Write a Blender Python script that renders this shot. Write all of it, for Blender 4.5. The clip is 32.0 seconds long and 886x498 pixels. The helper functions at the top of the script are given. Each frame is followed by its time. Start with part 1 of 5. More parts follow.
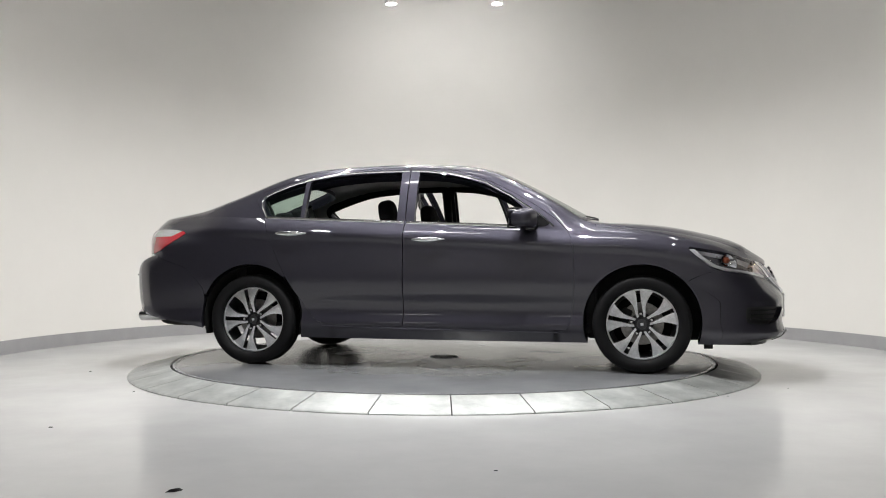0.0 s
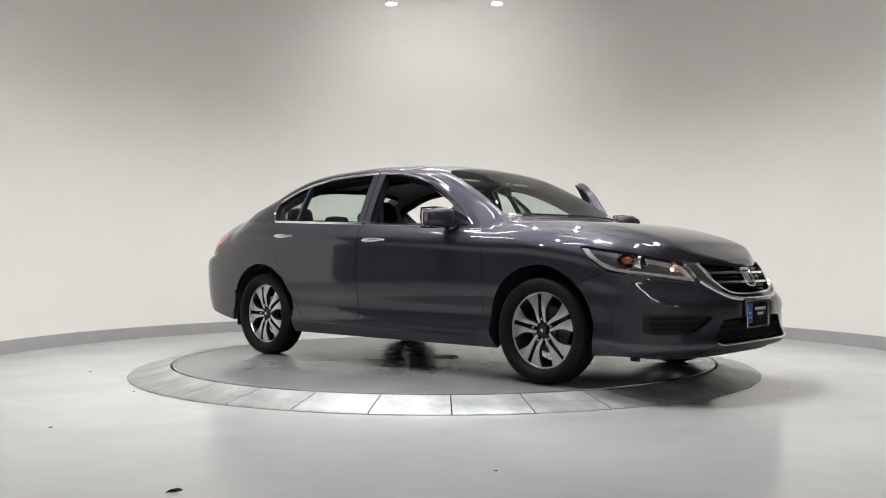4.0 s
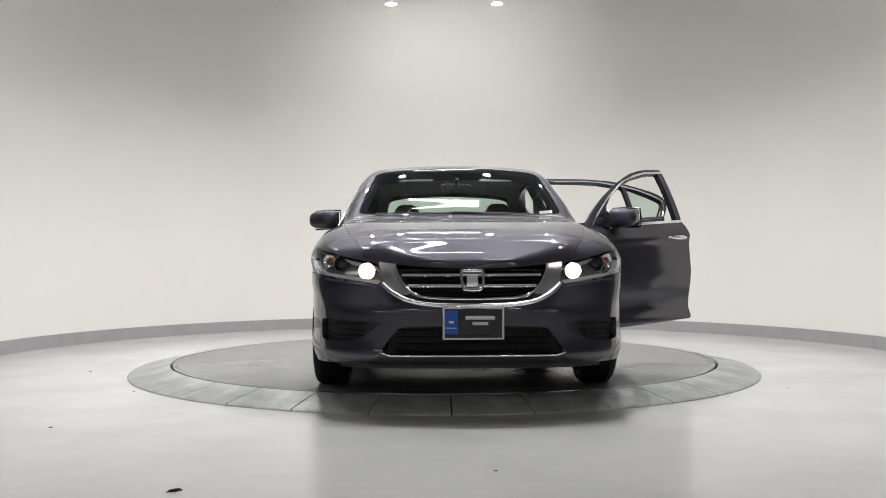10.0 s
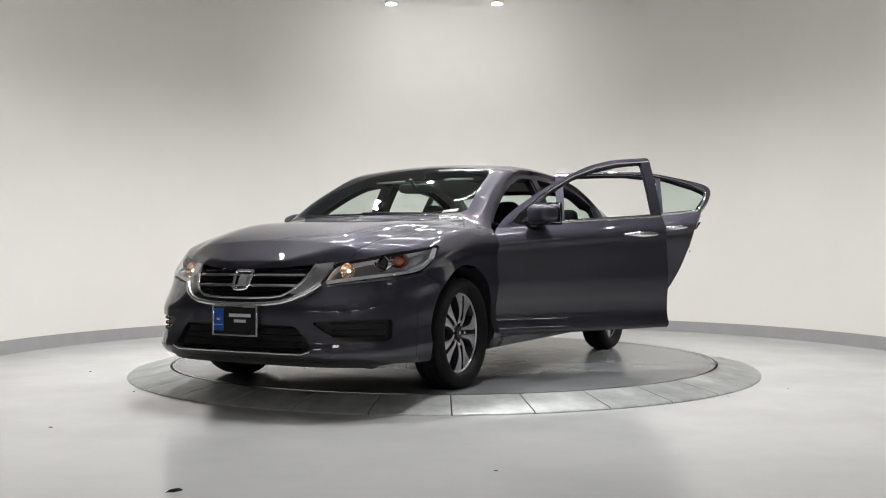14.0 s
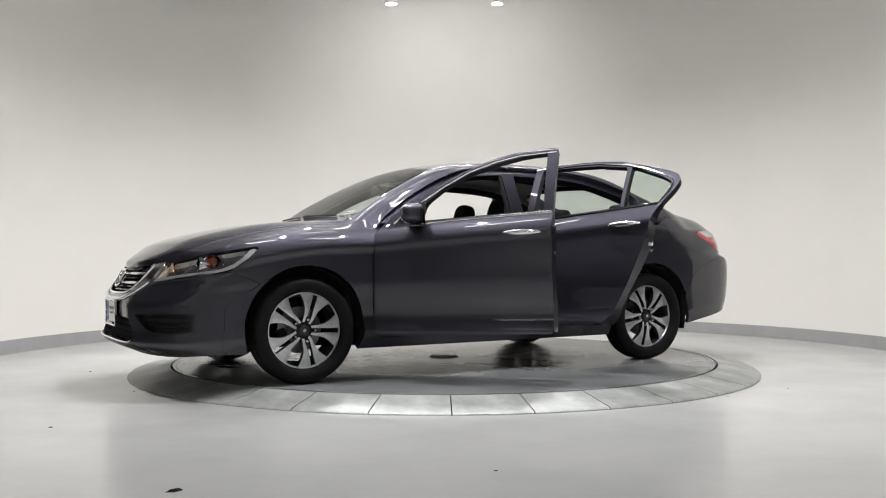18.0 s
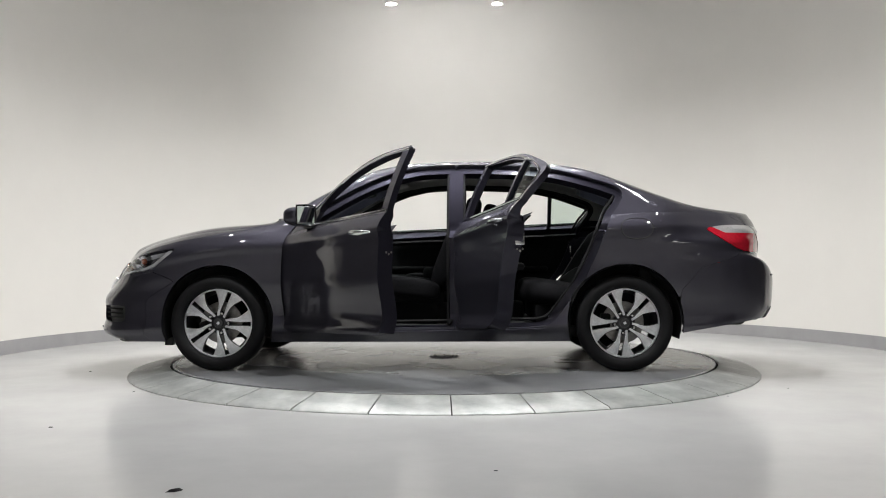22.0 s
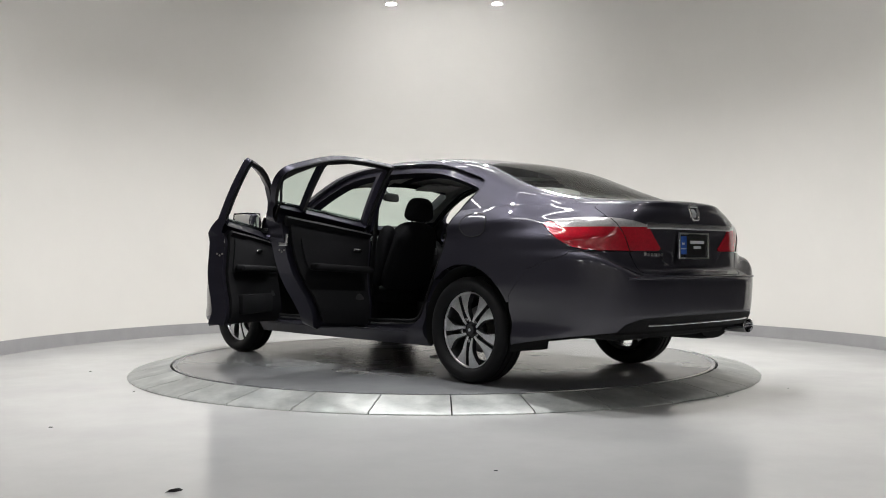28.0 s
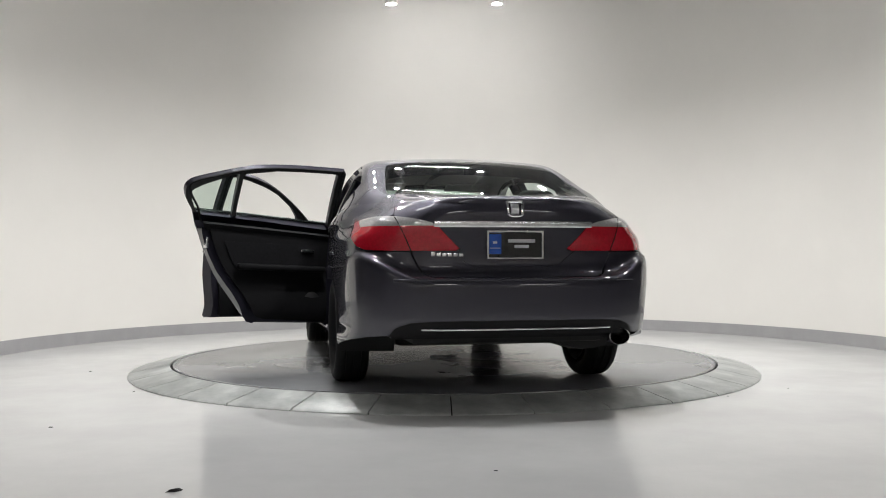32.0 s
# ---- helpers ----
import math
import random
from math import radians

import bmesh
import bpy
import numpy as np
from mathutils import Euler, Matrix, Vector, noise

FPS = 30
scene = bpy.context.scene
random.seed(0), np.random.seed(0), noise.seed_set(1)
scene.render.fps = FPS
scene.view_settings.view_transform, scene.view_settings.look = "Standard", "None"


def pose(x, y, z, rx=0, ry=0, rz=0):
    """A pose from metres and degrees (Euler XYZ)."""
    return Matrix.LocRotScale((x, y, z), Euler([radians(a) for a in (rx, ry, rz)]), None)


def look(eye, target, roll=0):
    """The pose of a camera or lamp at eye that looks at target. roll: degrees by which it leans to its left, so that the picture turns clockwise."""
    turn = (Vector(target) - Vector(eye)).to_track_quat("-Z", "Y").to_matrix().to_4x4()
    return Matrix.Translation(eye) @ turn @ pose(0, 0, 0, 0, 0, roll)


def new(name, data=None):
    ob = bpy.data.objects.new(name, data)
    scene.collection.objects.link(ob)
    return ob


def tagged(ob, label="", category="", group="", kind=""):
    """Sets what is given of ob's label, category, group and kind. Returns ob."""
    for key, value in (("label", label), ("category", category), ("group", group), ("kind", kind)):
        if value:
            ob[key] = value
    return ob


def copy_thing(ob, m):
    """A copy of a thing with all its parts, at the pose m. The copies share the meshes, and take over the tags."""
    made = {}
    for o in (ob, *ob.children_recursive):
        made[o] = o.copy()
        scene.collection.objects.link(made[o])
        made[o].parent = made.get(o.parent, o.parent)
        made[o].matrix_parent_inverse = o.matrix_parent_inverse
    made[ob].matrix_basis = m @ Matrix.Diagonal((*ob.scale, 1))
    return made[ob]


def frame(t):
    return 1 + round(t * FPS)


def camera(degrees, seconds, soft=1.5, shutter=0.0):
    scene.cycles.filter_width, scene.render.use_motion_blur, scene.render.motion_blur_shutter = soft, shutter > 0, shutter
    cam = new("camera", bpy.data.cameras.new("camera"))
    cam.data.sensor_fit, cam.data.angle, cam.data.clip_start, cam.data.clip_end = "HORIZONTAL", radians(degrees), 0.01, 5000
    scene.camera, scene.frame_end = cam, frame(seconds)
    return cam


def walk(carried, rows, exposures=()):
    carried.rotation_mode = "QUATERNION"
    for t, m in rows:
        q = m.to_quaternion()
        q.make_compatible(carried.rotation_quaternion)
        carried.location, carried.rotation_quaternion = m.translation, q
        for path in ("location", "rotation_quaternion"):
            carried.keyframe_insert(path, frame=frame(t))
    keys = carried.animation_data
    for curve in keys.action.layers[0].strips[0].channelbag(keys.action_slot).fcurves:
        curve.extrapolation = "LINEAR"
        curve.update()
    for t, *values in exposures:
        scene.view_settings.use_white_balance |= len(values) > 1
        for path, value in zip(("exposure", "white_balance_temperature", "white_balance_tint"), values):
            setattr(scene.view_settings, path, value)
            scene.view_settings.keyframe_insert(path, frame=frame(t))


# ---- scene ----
# Camera: stands still before the open side of the round booth.
cam = camera(51.7, 32.0, soft=1.0)
EYE = pose(0.0, -7.166, 0.747, 90.76, 0.13, 0.05)
walk(cam, [(0.0, EYE), (32.0, EYE)])

FLOOR_Z = -0.066          # showroom floor; the turning plate's top is z = 0
CAR_OFF = (0.135, 0.077)  # car's middle, seen from the plate's axle, in the car's own axes
TURN = [(0, -12.78), (2, -27.69), (4, -42.6), (6, -57.71), (8, -73.01), (10, -88.32), (12, -103.39), (14, -118.47), (16, -133.98), (18, -149.93), (20, -165.87),
        (22, -181.66), (24, -197.45), (26, -212.77), (28, -227.63), (30, -242.94), (32, -258.39)]

# ---------------------------------------------------------------- world and lights
world = bpy.data.worlds.new("showroom_dim")
scene.world = world
world.use_nodes = True
world.node_tree.nodes["Background"].inputs[0].default_value = (0.80, 0.78, 0.76, 1)
world.node_tree.nodes["Background"].inputs[1].default_value = 0.10
scene.view_settings.exposure = -0.06


# ---------------------------------------------------------------- materials
def material(name, colour, rough=0.5, metal=0.0, coat=0.0, spec=0.5, vary=0.0, scale=8.0, bump=0.0, bump_scale=200.0,
             coat_rough=0.03, second=None, flake=False):
    m = bpy.data.materials.new(name)
    m.use_nodes = True
    nt = m.node_tree
    b = nt.nodes["Principled BSDF"]
    b.inputs["Base Color"].default_value = (*colour, 1)
    b.inputs["Roughness"].default_value = rough
    b.inputs["Metallic"].default_value = metal
    b.inputs["Coat Weight"].default_value = coat
    b.inputs["Coat Roughness"].default_value = coat_rough
    b.inputs["Specular IOR Level"].default_value = spec
    co = nt.nodes.new("ShaderNodeTexCoord")
    if vary > 0:
        n1 = nt.nodes.new("ShaderNodeTexNoise")
        n1.inputs["Scale"].default_value, n1.inputs["Detail"].default_value = scale, 6
        n1.inputs["Roughness"].default_value = 0.62
        nt.links.new(co.outputs["Object"], n1.inputs["Vector"])
        ramp = nt.nodes.new("ShaderNodeValToRGB")
        lo = second or tuple(c * (1 - vary) for c in colour)
        hi = colour if second else tuple(min(1, c * (1 + vary)) for c in colour)
        ramp.color_ramp.elements[0].color, ramp.color_ramp.elements[1].color = (*lo, 1), (*hi, 1)
        ramp.color_ramp.elements[0].position, ramp.color_ramp.elements[1].position = 0.32, 0.68
        nt.links.new(n1.outputs["Fac"], ramp.inputs["Fac"])
        nt.links.new(ramp.outputs["Color"], b.inputs["Base Color"])
        mr = nt.nodes.new("ShaderNodeMapRange")
        mr.inputs["To Min"].default_value, mr.inputs["To Max"].default_value = max(0.02, rough * (1 - vary)), min(1, rough * (1 + vary))
        nt.links.new(n1.outputs["Fac"], mr.inputs["Value"])
        nt.links.new(mr.outputs["Result"], b.inputs["Roughness"])
    if flake:
        n3 = nt.nodes.new("ShaderNodeTexVoronoi")
        n3.inputs["Scale"].default_value = 1400
        nt.links.new(co.outputs["Object"], n3.inputs["Vector"])
        mr = nt.nodes.new("ShaderNodeMix")
        mr.data_type = "RGBA"
        mr.inputs[6].default_value = (*[c * 0.82 for c in colour], 1)
        mr.inputs[7].default_value = (*[c * 1.22 for c in colour], 1)
        sep = nt.nodes.new("ShaderNodeSeparateColor")
        nt.links.new(n3.outputs["Color"], sep.inputs[0])
        nt.links.new(sep.outputs[0], mr.inputs[0])
        nt.links.new(mr.outputs[2], b.inputs["Base Color"])
    if bump > 0:
        n2 = nt.nodes.new("ShaderNodeTexNoise")
        n2.inputs["Scale"].default_value, n2.inputs["Detail"].default_value = bump_scale, 4
        nt.links.new(co.outputs["Object"], n2.inputs["Vector"])
        bp = nt.nodes.new("ShaderNodeBump")
        bp.inputs["Strength"].default_value, bp.inputs["Distance"].default_value = bump, 0.002
        nt.links.new(n2.outputs["Fac"], bp.inputs["Height"])
        nt.links.new(bp.outputs["Normal"], b.inputs["Normal"])
    return m


def glow(name, colour, strength):
    m = bpy.data.materials.new(name)
    m.use_nodes = True
    b = m.node_tree.nodes["Principled BSDF"]
    b.inputs["Base Color"].default_value = (*colour, 1)
    b.inputs["Emission Color"].default_value = (*colour, 1)
    b.inputs["Emission Strength"].default_value = strength
    return m


def glass(name, colour, rough=0.0, ior=1.45):
    """Thin sheet glass: a tinted clear pass with a Fresnel gloss."""
    m = bpy.data.materials.new(name)
    m.use_nodes = True
    nt = m.node_tree
    nt.nodes.clear()
    out = nt.nodes.new("ShaderNodeOutputMaterial")
    mix = nt.nodes.new("ShaderNodeMixShader")
    clear = nt.nodes.new("ShaderNodeBsdfTransparent")
    clear.inputs[0].default_value = (*colour, 1)
    gl = nt.nodes.new("ShaderNodeBsdfGlossy")
    gl.inputs["Color"].default_value = (0.7, 0.7, 0.7, 1)
    gl.inputs["Roughness"].default_value = rough
    lw = nt.nodes.new("ShaderNodeLayerWeight")
    lw.inputs["Blend"].default_value = 0.5
    pw = nt.nodes.new("ShaderNodeMath")
    pw.operation = "POWER"
    pw.inputs[1].default_value = 5.0
    ma = nt.nodes.new("ShaderNodeMath")
    ma.operation = "MULTIPLY_ADD"
    r0 = ((ior - 1) / (ior + 1)) ** 2 * 1.2
    ma.inputs[1].default_value, ma.inputs[2].default_value = 1 - r0, r0
    nt.links.new(lw.outputs["Facing"], pw.inputs[0])
    nt.links.new(pw.outputs[0], ma.inputs[0])
    nt.links.new(ma.outputs[0], mix.inputs[0])
    nt.links.new(clear.outputs[0], mix.inputs[1])
    nt.links.new(gl.outputs[0], mix.inputs[2])
    nt.links.new(mix.outputs[0], out.inputs[0])
    return m


PAINT = material("grey_metallic_paint", (0.047, 0.0452, 0.060), 0.50, 0.68, 1.0, spec=0.0, coat_rough=0.004, flake=True)
PAINT.node_tree.nodes["Principled BSDF"].inputs["Coat IOR"].default_value = 1.56
# door jambs: body paint with less clear coat, its colour darkened for shade
JAMB_SHADED = material("satin_jamb_paint_darkened_for_shade", (0.024, 0.023, 0.034), 0.40, 0.7, 0.35, spec=0.1, coat_rough=0.06, flake=True)
GLASS = glass("tinted_car_glass", (0.72, 0.80, 0.76))
GLASS_DARK = glass("green_windscreen_glass", (0.72, 0.82, 0.77))
CHROME = material("bright_chrome", (0.84, 0.84, 0.86), 0.10, 1.0, vary=0.1, scale=20)
CHROME_WING = material("satin_grille_chrome", (0.60, 0.60, 0.62), 0.22, 1.0, vary=0.08, scale=20)
CHROME_SATIN = material("satin_chrome", (0.86, 0.86, 0.88), 0.24, 1.0, vary=0.08, scale=20)
LAMP_SILVER = material("lamp_inner_silver", (0.78, 0.78, 0.80), 0.30, 0.1, vary=0.15, scale=40)
TRIM = material("black_plastic_trim", (0.016, 0.016, 0.017), 0.45, bump=0.15, bump_scale=600)
GLOSS_BLACK = material("gloss_black_plastic", (0.010, 0.010, 0.011), 0.12, coat=0.6)
LINER = material("dark_underbody_liner", (0.012, 0.012, 0.013), 0.85, vary=0.3, scale=12)
RUBBER = material("black_tyre_rubber", (0.008, 0.008, 0.009), 0.66, spec=0.25, vary=0.25, scale=30, bump=0.2, bump_scale=150)
CLOTH = material("black_seat_cloth", (0.011, 0.011, 0.0125), 0.95, spec=0.10, vary=0.25, scale=60, bump=0.5, bump_scale=900)
INTERIOR = material("charcoal_interior_plastic", (0.0075, 0.0075, 0.0085), 0.72, spec=0.10, vary=0.15, scale=30, bump=0.3, bump_scale=700)
CARPET = material("black_carpet", (0.024, 0.024, 0.026), 0.97, vary=0.3, scale=80, bump=0.6, bump_scale=800)
HEADLINER = material("grey_headliner", (0.38, 0.375, 0.36), 0.95, vary=0.06, scale=40)
RIM = material("machined_alloy", (0.80, 0.81, 0.83), 0.34, 0.65, vary=0.12, scale=60)
RIM_DARK = material("dark_painted_alloy", (0.07, 0.07, 0.075), 0.4, 0.6, vary=0.1, scale=40)
STEEL = material("brake_steel", (0.30, 0.29, 0.28), 0.38, 1.0, vary=0.25, scale=50)
RED_LENS = material("red_lamp_lens", (0.50, 0.008, 0.024), 0.12, 0.0, 0.9, vary=0.15, scale=60)
CLEAR_LENS = material("clear_lamp_lens", (0.66, 0.65, 0.66), 0.14, 0.45, 0.8, vary=0.15, scale=70)
AMBER = material("amber_reflector", (0.34, 0.07, 0.025), 0.2, 0.3, 0.8)
LAMP_ON = glow("lit_headlamp_bulb", (1.0, 0.74, 0.48), 45.0)
LAMP_PIPE = material("pale_light_pipe", (0.62, 0.63, 0.64), 0.22, 0.25, 0.6, vary=0.12, scale=60)
WARM_CHROME = material("warm_tinted_chrome", (0.86, 0.66, 0.54), 0.08, 1.0, vary=0.1, scale=30)
LAMP_DARK = material("lamp_inner_grey", (0.30, 0.30, 0.31), 0.25, 0.7, vary=0.2, scale=40)
WALL_PAINT = material("warm_white_wall_paint", (0.785, 0.765, 0.726), 0.62, vary=0.02, scale=0.9, bump=0.05, bump_scale=60)
BASE_GREY = material("grey_wall_base", (0.33, 0.325, 0.33), 0.55, vary=0.05, scale=6)
CEIL = material("grey_ceiling_paint", (0.27, 0.27, 0.272), 0.9, vary=0.05, scale=2)
LAMP_WHITE = material("white_lamp_housing", (0.80, 0.80, 0.79), 0.4, vary=0.03, scale=9)
STRIP_ON = glow("lit_tube", (1.0, 0.99, 0.98), 37.0)
FILL_GLOW = glow("fill_panel_glow", (1.0, 0.99, 0.98), 11.0)
SPOT_ON = glow("lit_spot_lens", (1.0, 0.98, 0.95), 400.0)


def floor_material():
    m = material("polished_pale_concrete", (0.64, 0.64, 0.635), 0.18, vary=0.06, scale=1.3, second=(0.56, 0.56, 0.558))
    return m


FLOOR = floor_material()
PLATE = material("grey_painted_plate", (0.235, 0.24, 0.25), 0.24, 0.0, spec=0.5, vary=0.10, scale=1.4, second=(0.18, 0.184, 0.192))
RING = material("brushed_ring_metal", (0.56, 0.575, 0.56), 0.42, 0.2, vary=0.25, scale=6.0, second=(0.33, 0.345, 0.34))
COVER = material("grey_axle_cover", (0.17, 0.17, 0.17), 0.45, vary=0.3, scale=30)
JOINT = material("dark_joint", (0.02, 0.02, 0.02), 0.8)


# ---------------------------------------------------------------- mesh helpers
def part(name, bm, mat, parent=None, label="", smooth=True, angle=40):
    me = bpy.data.meshes.new(name)
    bmesh.ops.recalc_face_normals(bm, faces=bm.faces)
    if smooth:
        for e in bm.edges:
            e.smooth = len(e.link_faces) == 2 and e.calc_face_angle(0) < radians(angle)
        for f in bm.faces:
            f.smooth = True
    bm.to_mesh(me)
    bm.free()
    me.materials.append(mat)
    ob = new(name, me)
    if parent:
        ob.parent = parent
    if label:
        tagged(ob, label)
    return ob


def box_bm(x0, x1, y0, y1, z0, z1, bevel=0.0, seg=2, bm=None):
    own = bmesh.new()
    bmesh.ops.create_cube(own, size=1.0)
    for v in own.verts:
        v.co = Vector((x0 + (v.co.x + .5) * (x1 - x0), y0 + (v.co.y + .5) * (y1 - y0), z0 + (v.co.z + .5) * (z1 - z0)))
    if bevel > 0:
        bmesh.ops.bevel(own, geom=own.edges[:], offset=bevel, segments=seg, affect="EDGES", profile=0.5)
    if bm is None:
        return own
    me = bpy.data.meshes.new("tmp")
    own.to_mesh(me)
    own.free()
    bm.from_mesh(me)
    bpy.data.meshes.remove(me)
    return bm


def lathe_bm(profile, seg=48, axis="Y", bm=None, close=False):
    """A solid of revolution; profile rows are (radius, along the axis)."""
    bm = bm or bmesh.new()
    rings = []
    for r, a in profile:
        ring = []
        for k in range(seg):
            c, s = math.cos(2 * math.pi * k / seg), math.sin(2 * math.pi * k / seg)
            co = (r * c, a, r * s) if axis == "Y" else (r * c, r * s, a) if axis == "Z" else (a, r * c, r * s)
            ring.append(bm.verts.new(co))
        rings.append(ring)
    pairs = list(zip(rings, rings[1:])) + ([(rings[-1], rings[0])] if close else [])
    for r0, r1 in pairs:
        for k in range(seg):
            bm.faces.new((r0[k], r0[(k + 1) % seg], r1[(k + 1) % seg], r1[k]))
    return bm


def tube_bm(points, radius, seg=8, bm=None, closed=False, flat=1.0):
    bm = bm or bmesh.new()
    pts = [Vector(p) for p in points]
    rings = []
    for i, p in enumerate(pts):
        a = pts[i - 1] if (i > 0 or closed) else p
        b = pts[(i + 1) % len(pts)] if (i < len(pts) - 1 or closed) else p
        d = (b - a).normalized()
        up = Vector((0, 0, 1)) if abs(d.z) < 0.9 else Vector((0, 1, 0))
        u = d.cross(up).normalized()
        w = u.cross(d)
        rings.append([bm.verts.new(p + (u * math.cos(q) * flat + w * math.sin(q)) * radius)
                      for q in [2 * math.pi * k / seg for k in range(seg)]])
    for i in range(len(rings) - (0 if closed else 1)):
        r0, r1 = rings[i], rings[(i + 1) % len(rings)]
        for k in range(seg):
            bm.faces.new((r0[k], r0[(k + 1) % seg], r1[(k + 1) % seg], r1[k]))
    if not closed:
        bm.faces.new(rings[0])
        bm.faces.new(rings[-1])
    return bm


def curve(xs, ys):
    """A smooth monotone curve through (xs, ys)."""
    xs, ys = np.array(xs, float), np.array(ys, float)
    h, d = np.diff(xs), np.diff(ys) / np.diff(xs)
    m = np.zeros(len(xs))
    for i in range(1, len(xs) - 1):
        if d[i - 1] * d[i] > 0:
            w1, w2 = 2 * h[i] + h[i - 1], h[i] + 2 * h[i - 1]
            m[i] = (w1 + w2) / (w1 / d[i - 1] + w2 / d[i])
    m[0], m[-1] = d[0], d[-1]

    def f(q):
        q = np.clip(np.asarray(q, float), xs[0], xs[-1])
        i = np.clip(np.searchsorted(xs, q) - 1, 0, len(xs) - 2)
        t = (q - xs[i]) / h[i]
        return ((2 * t**3 - 3 * t**2 + 1) * ys[i] + (t**3 - 2 * t**2 + t) * h[i] * m[i]
                + (-2 * t**3 + 3 * t**2) * ys[i + 1] + (t**3 - t**2) * h[i] * m[i + 1])
    return f


def eased(xs, ys, sigma=0.035):
    """A curve through the points, with its kinks eased over sigma metres."""
    f = curve(xs, ys)
    q = np.arange(xs[0] - 0.3, xs[-1] + 0.3, 0.005)
    k = np.exp(-0.5 * (np.arange(-24, 25) * 0.005 / sigma) ** 2)
    v = np.convolve(np.pad(f(q), 24, "edge"), k / k.sum(), "valid")
    return lambda a: np.interp(a, q, v)


def rounded(poly, a, b, r):
    """Signed distance to the polygon with its corners rounded."""
    return inside(inset(poly, r), a, b) - r


def inset(poly, d):
    """The polygon drawn in by d."""
    p = np.array(poly, float)
    a = 0.5 * np.sum(p[:, 0] * np.roll(p[:, 1], -1) - np.roll(p[:, 0], -1) * p[:, 1])
    t = np.roll(p, -1, 0) - np.roll(p, 1, 0)
    n = np.stack([-t[:, 1], t[:, 0]], 1) / (np.linalg.norm(t, axis=1)[:, None] + 1e-9)
    return p + n * d * (1 if a > 0 else -1)


def inside(poly, a, b, rnd=0.0):
    """Signed distance to a polygon, negative inside."""
    poly = np.array(poly, float)
    a, b = np.asarray(a, float), np.asarray(b, float)
    best = np.full(a.shape, 1e9)
    odd = np.zeros(a.shape, bool)
    for (x0, y0), (x1, y1) in zip(poly, np.roll(poly, -1, 0)):
        dx, dy = x1 - x0, y1 - y0
        t = np.clip(((a - x0) * dx + (b - y0) * dy) / (dx * dx + dy * dy + 1e-12), 0, 1)
        best = np.minimum(best, np.hypot(a - x0 - t * dx, b - y0 - t * dy))
        cross = ((y0 > b) != (y1 > b))
        with np.errstate(divide="ignore", invalid="ignore"):
            odd ^= cross & (a < (x1 - x0) * (b - y0) / (y1 - y0 + 1e-15) + x0)
    return np.where(odd, -best, best) - rnd


def smooth_poly(points, n=3):
    """Rounds a polygon's corners (corner cutting)."""
    p = np.array(points, float)
    for _ in range(n):
        q = np.roll(p, -1, 0)
        p = np.stack([0.75 * p + 0.25 * q, 0.25 * p + 0.75 * q], 1).reshape(-1, 2)
    return p


def clip(P, F):
    """The part of the grid surface P where F < 0, cut cleanly along F = 0."""
    ni, nj = F.shape
    inn = F < 0
    verts, faces, index, cuts = [], [], {}, {}

    def vert(i, j):
        k = (i, j)
        if k not in index:
            index[k] = len(verts)
            verts.append(P[i, j])
        return index[k]

    def cut(i, j, k, l):
        key = (i, j, k, l) if (i, j) < (k, l) else (k, l, i, j)
        if key not in cuts:
            i, j, k, l = key
            t = F[i, j] / (F[i, j] - F[k, l])
            cuts[key] = len(verts)
            verts.append(P[i, j] * (1 - t) + P[k, l] * t)
        return cuts[key]

    count = inn[:-1, :-1].astype(int) + inn[1:, :-1] + inn[1:, 1:] + inn[:-1, 1:]
    for i, j in zip(*np.nonzero(count)):
        ring = [(i, j), (i + 1, j), (i + 1, j + 1), (i, j + 1)]
        if count[i, j] == 4:
            f = [vert(*c) for c in ring]
        else:
            f = []
            for a, b in zip(ring, ring[1:] + ring[:1]):
                if inn[a]:
                    f.append(vert(*a))
                if inn[a] != inn[b]:
                    f.append(cut(*a, *b))
        f = [v for n, v in enumerate(f) if v != f[n - 1]]
        if len(f) > 2:
            faces.append(f)
    return np.array(verts), faces


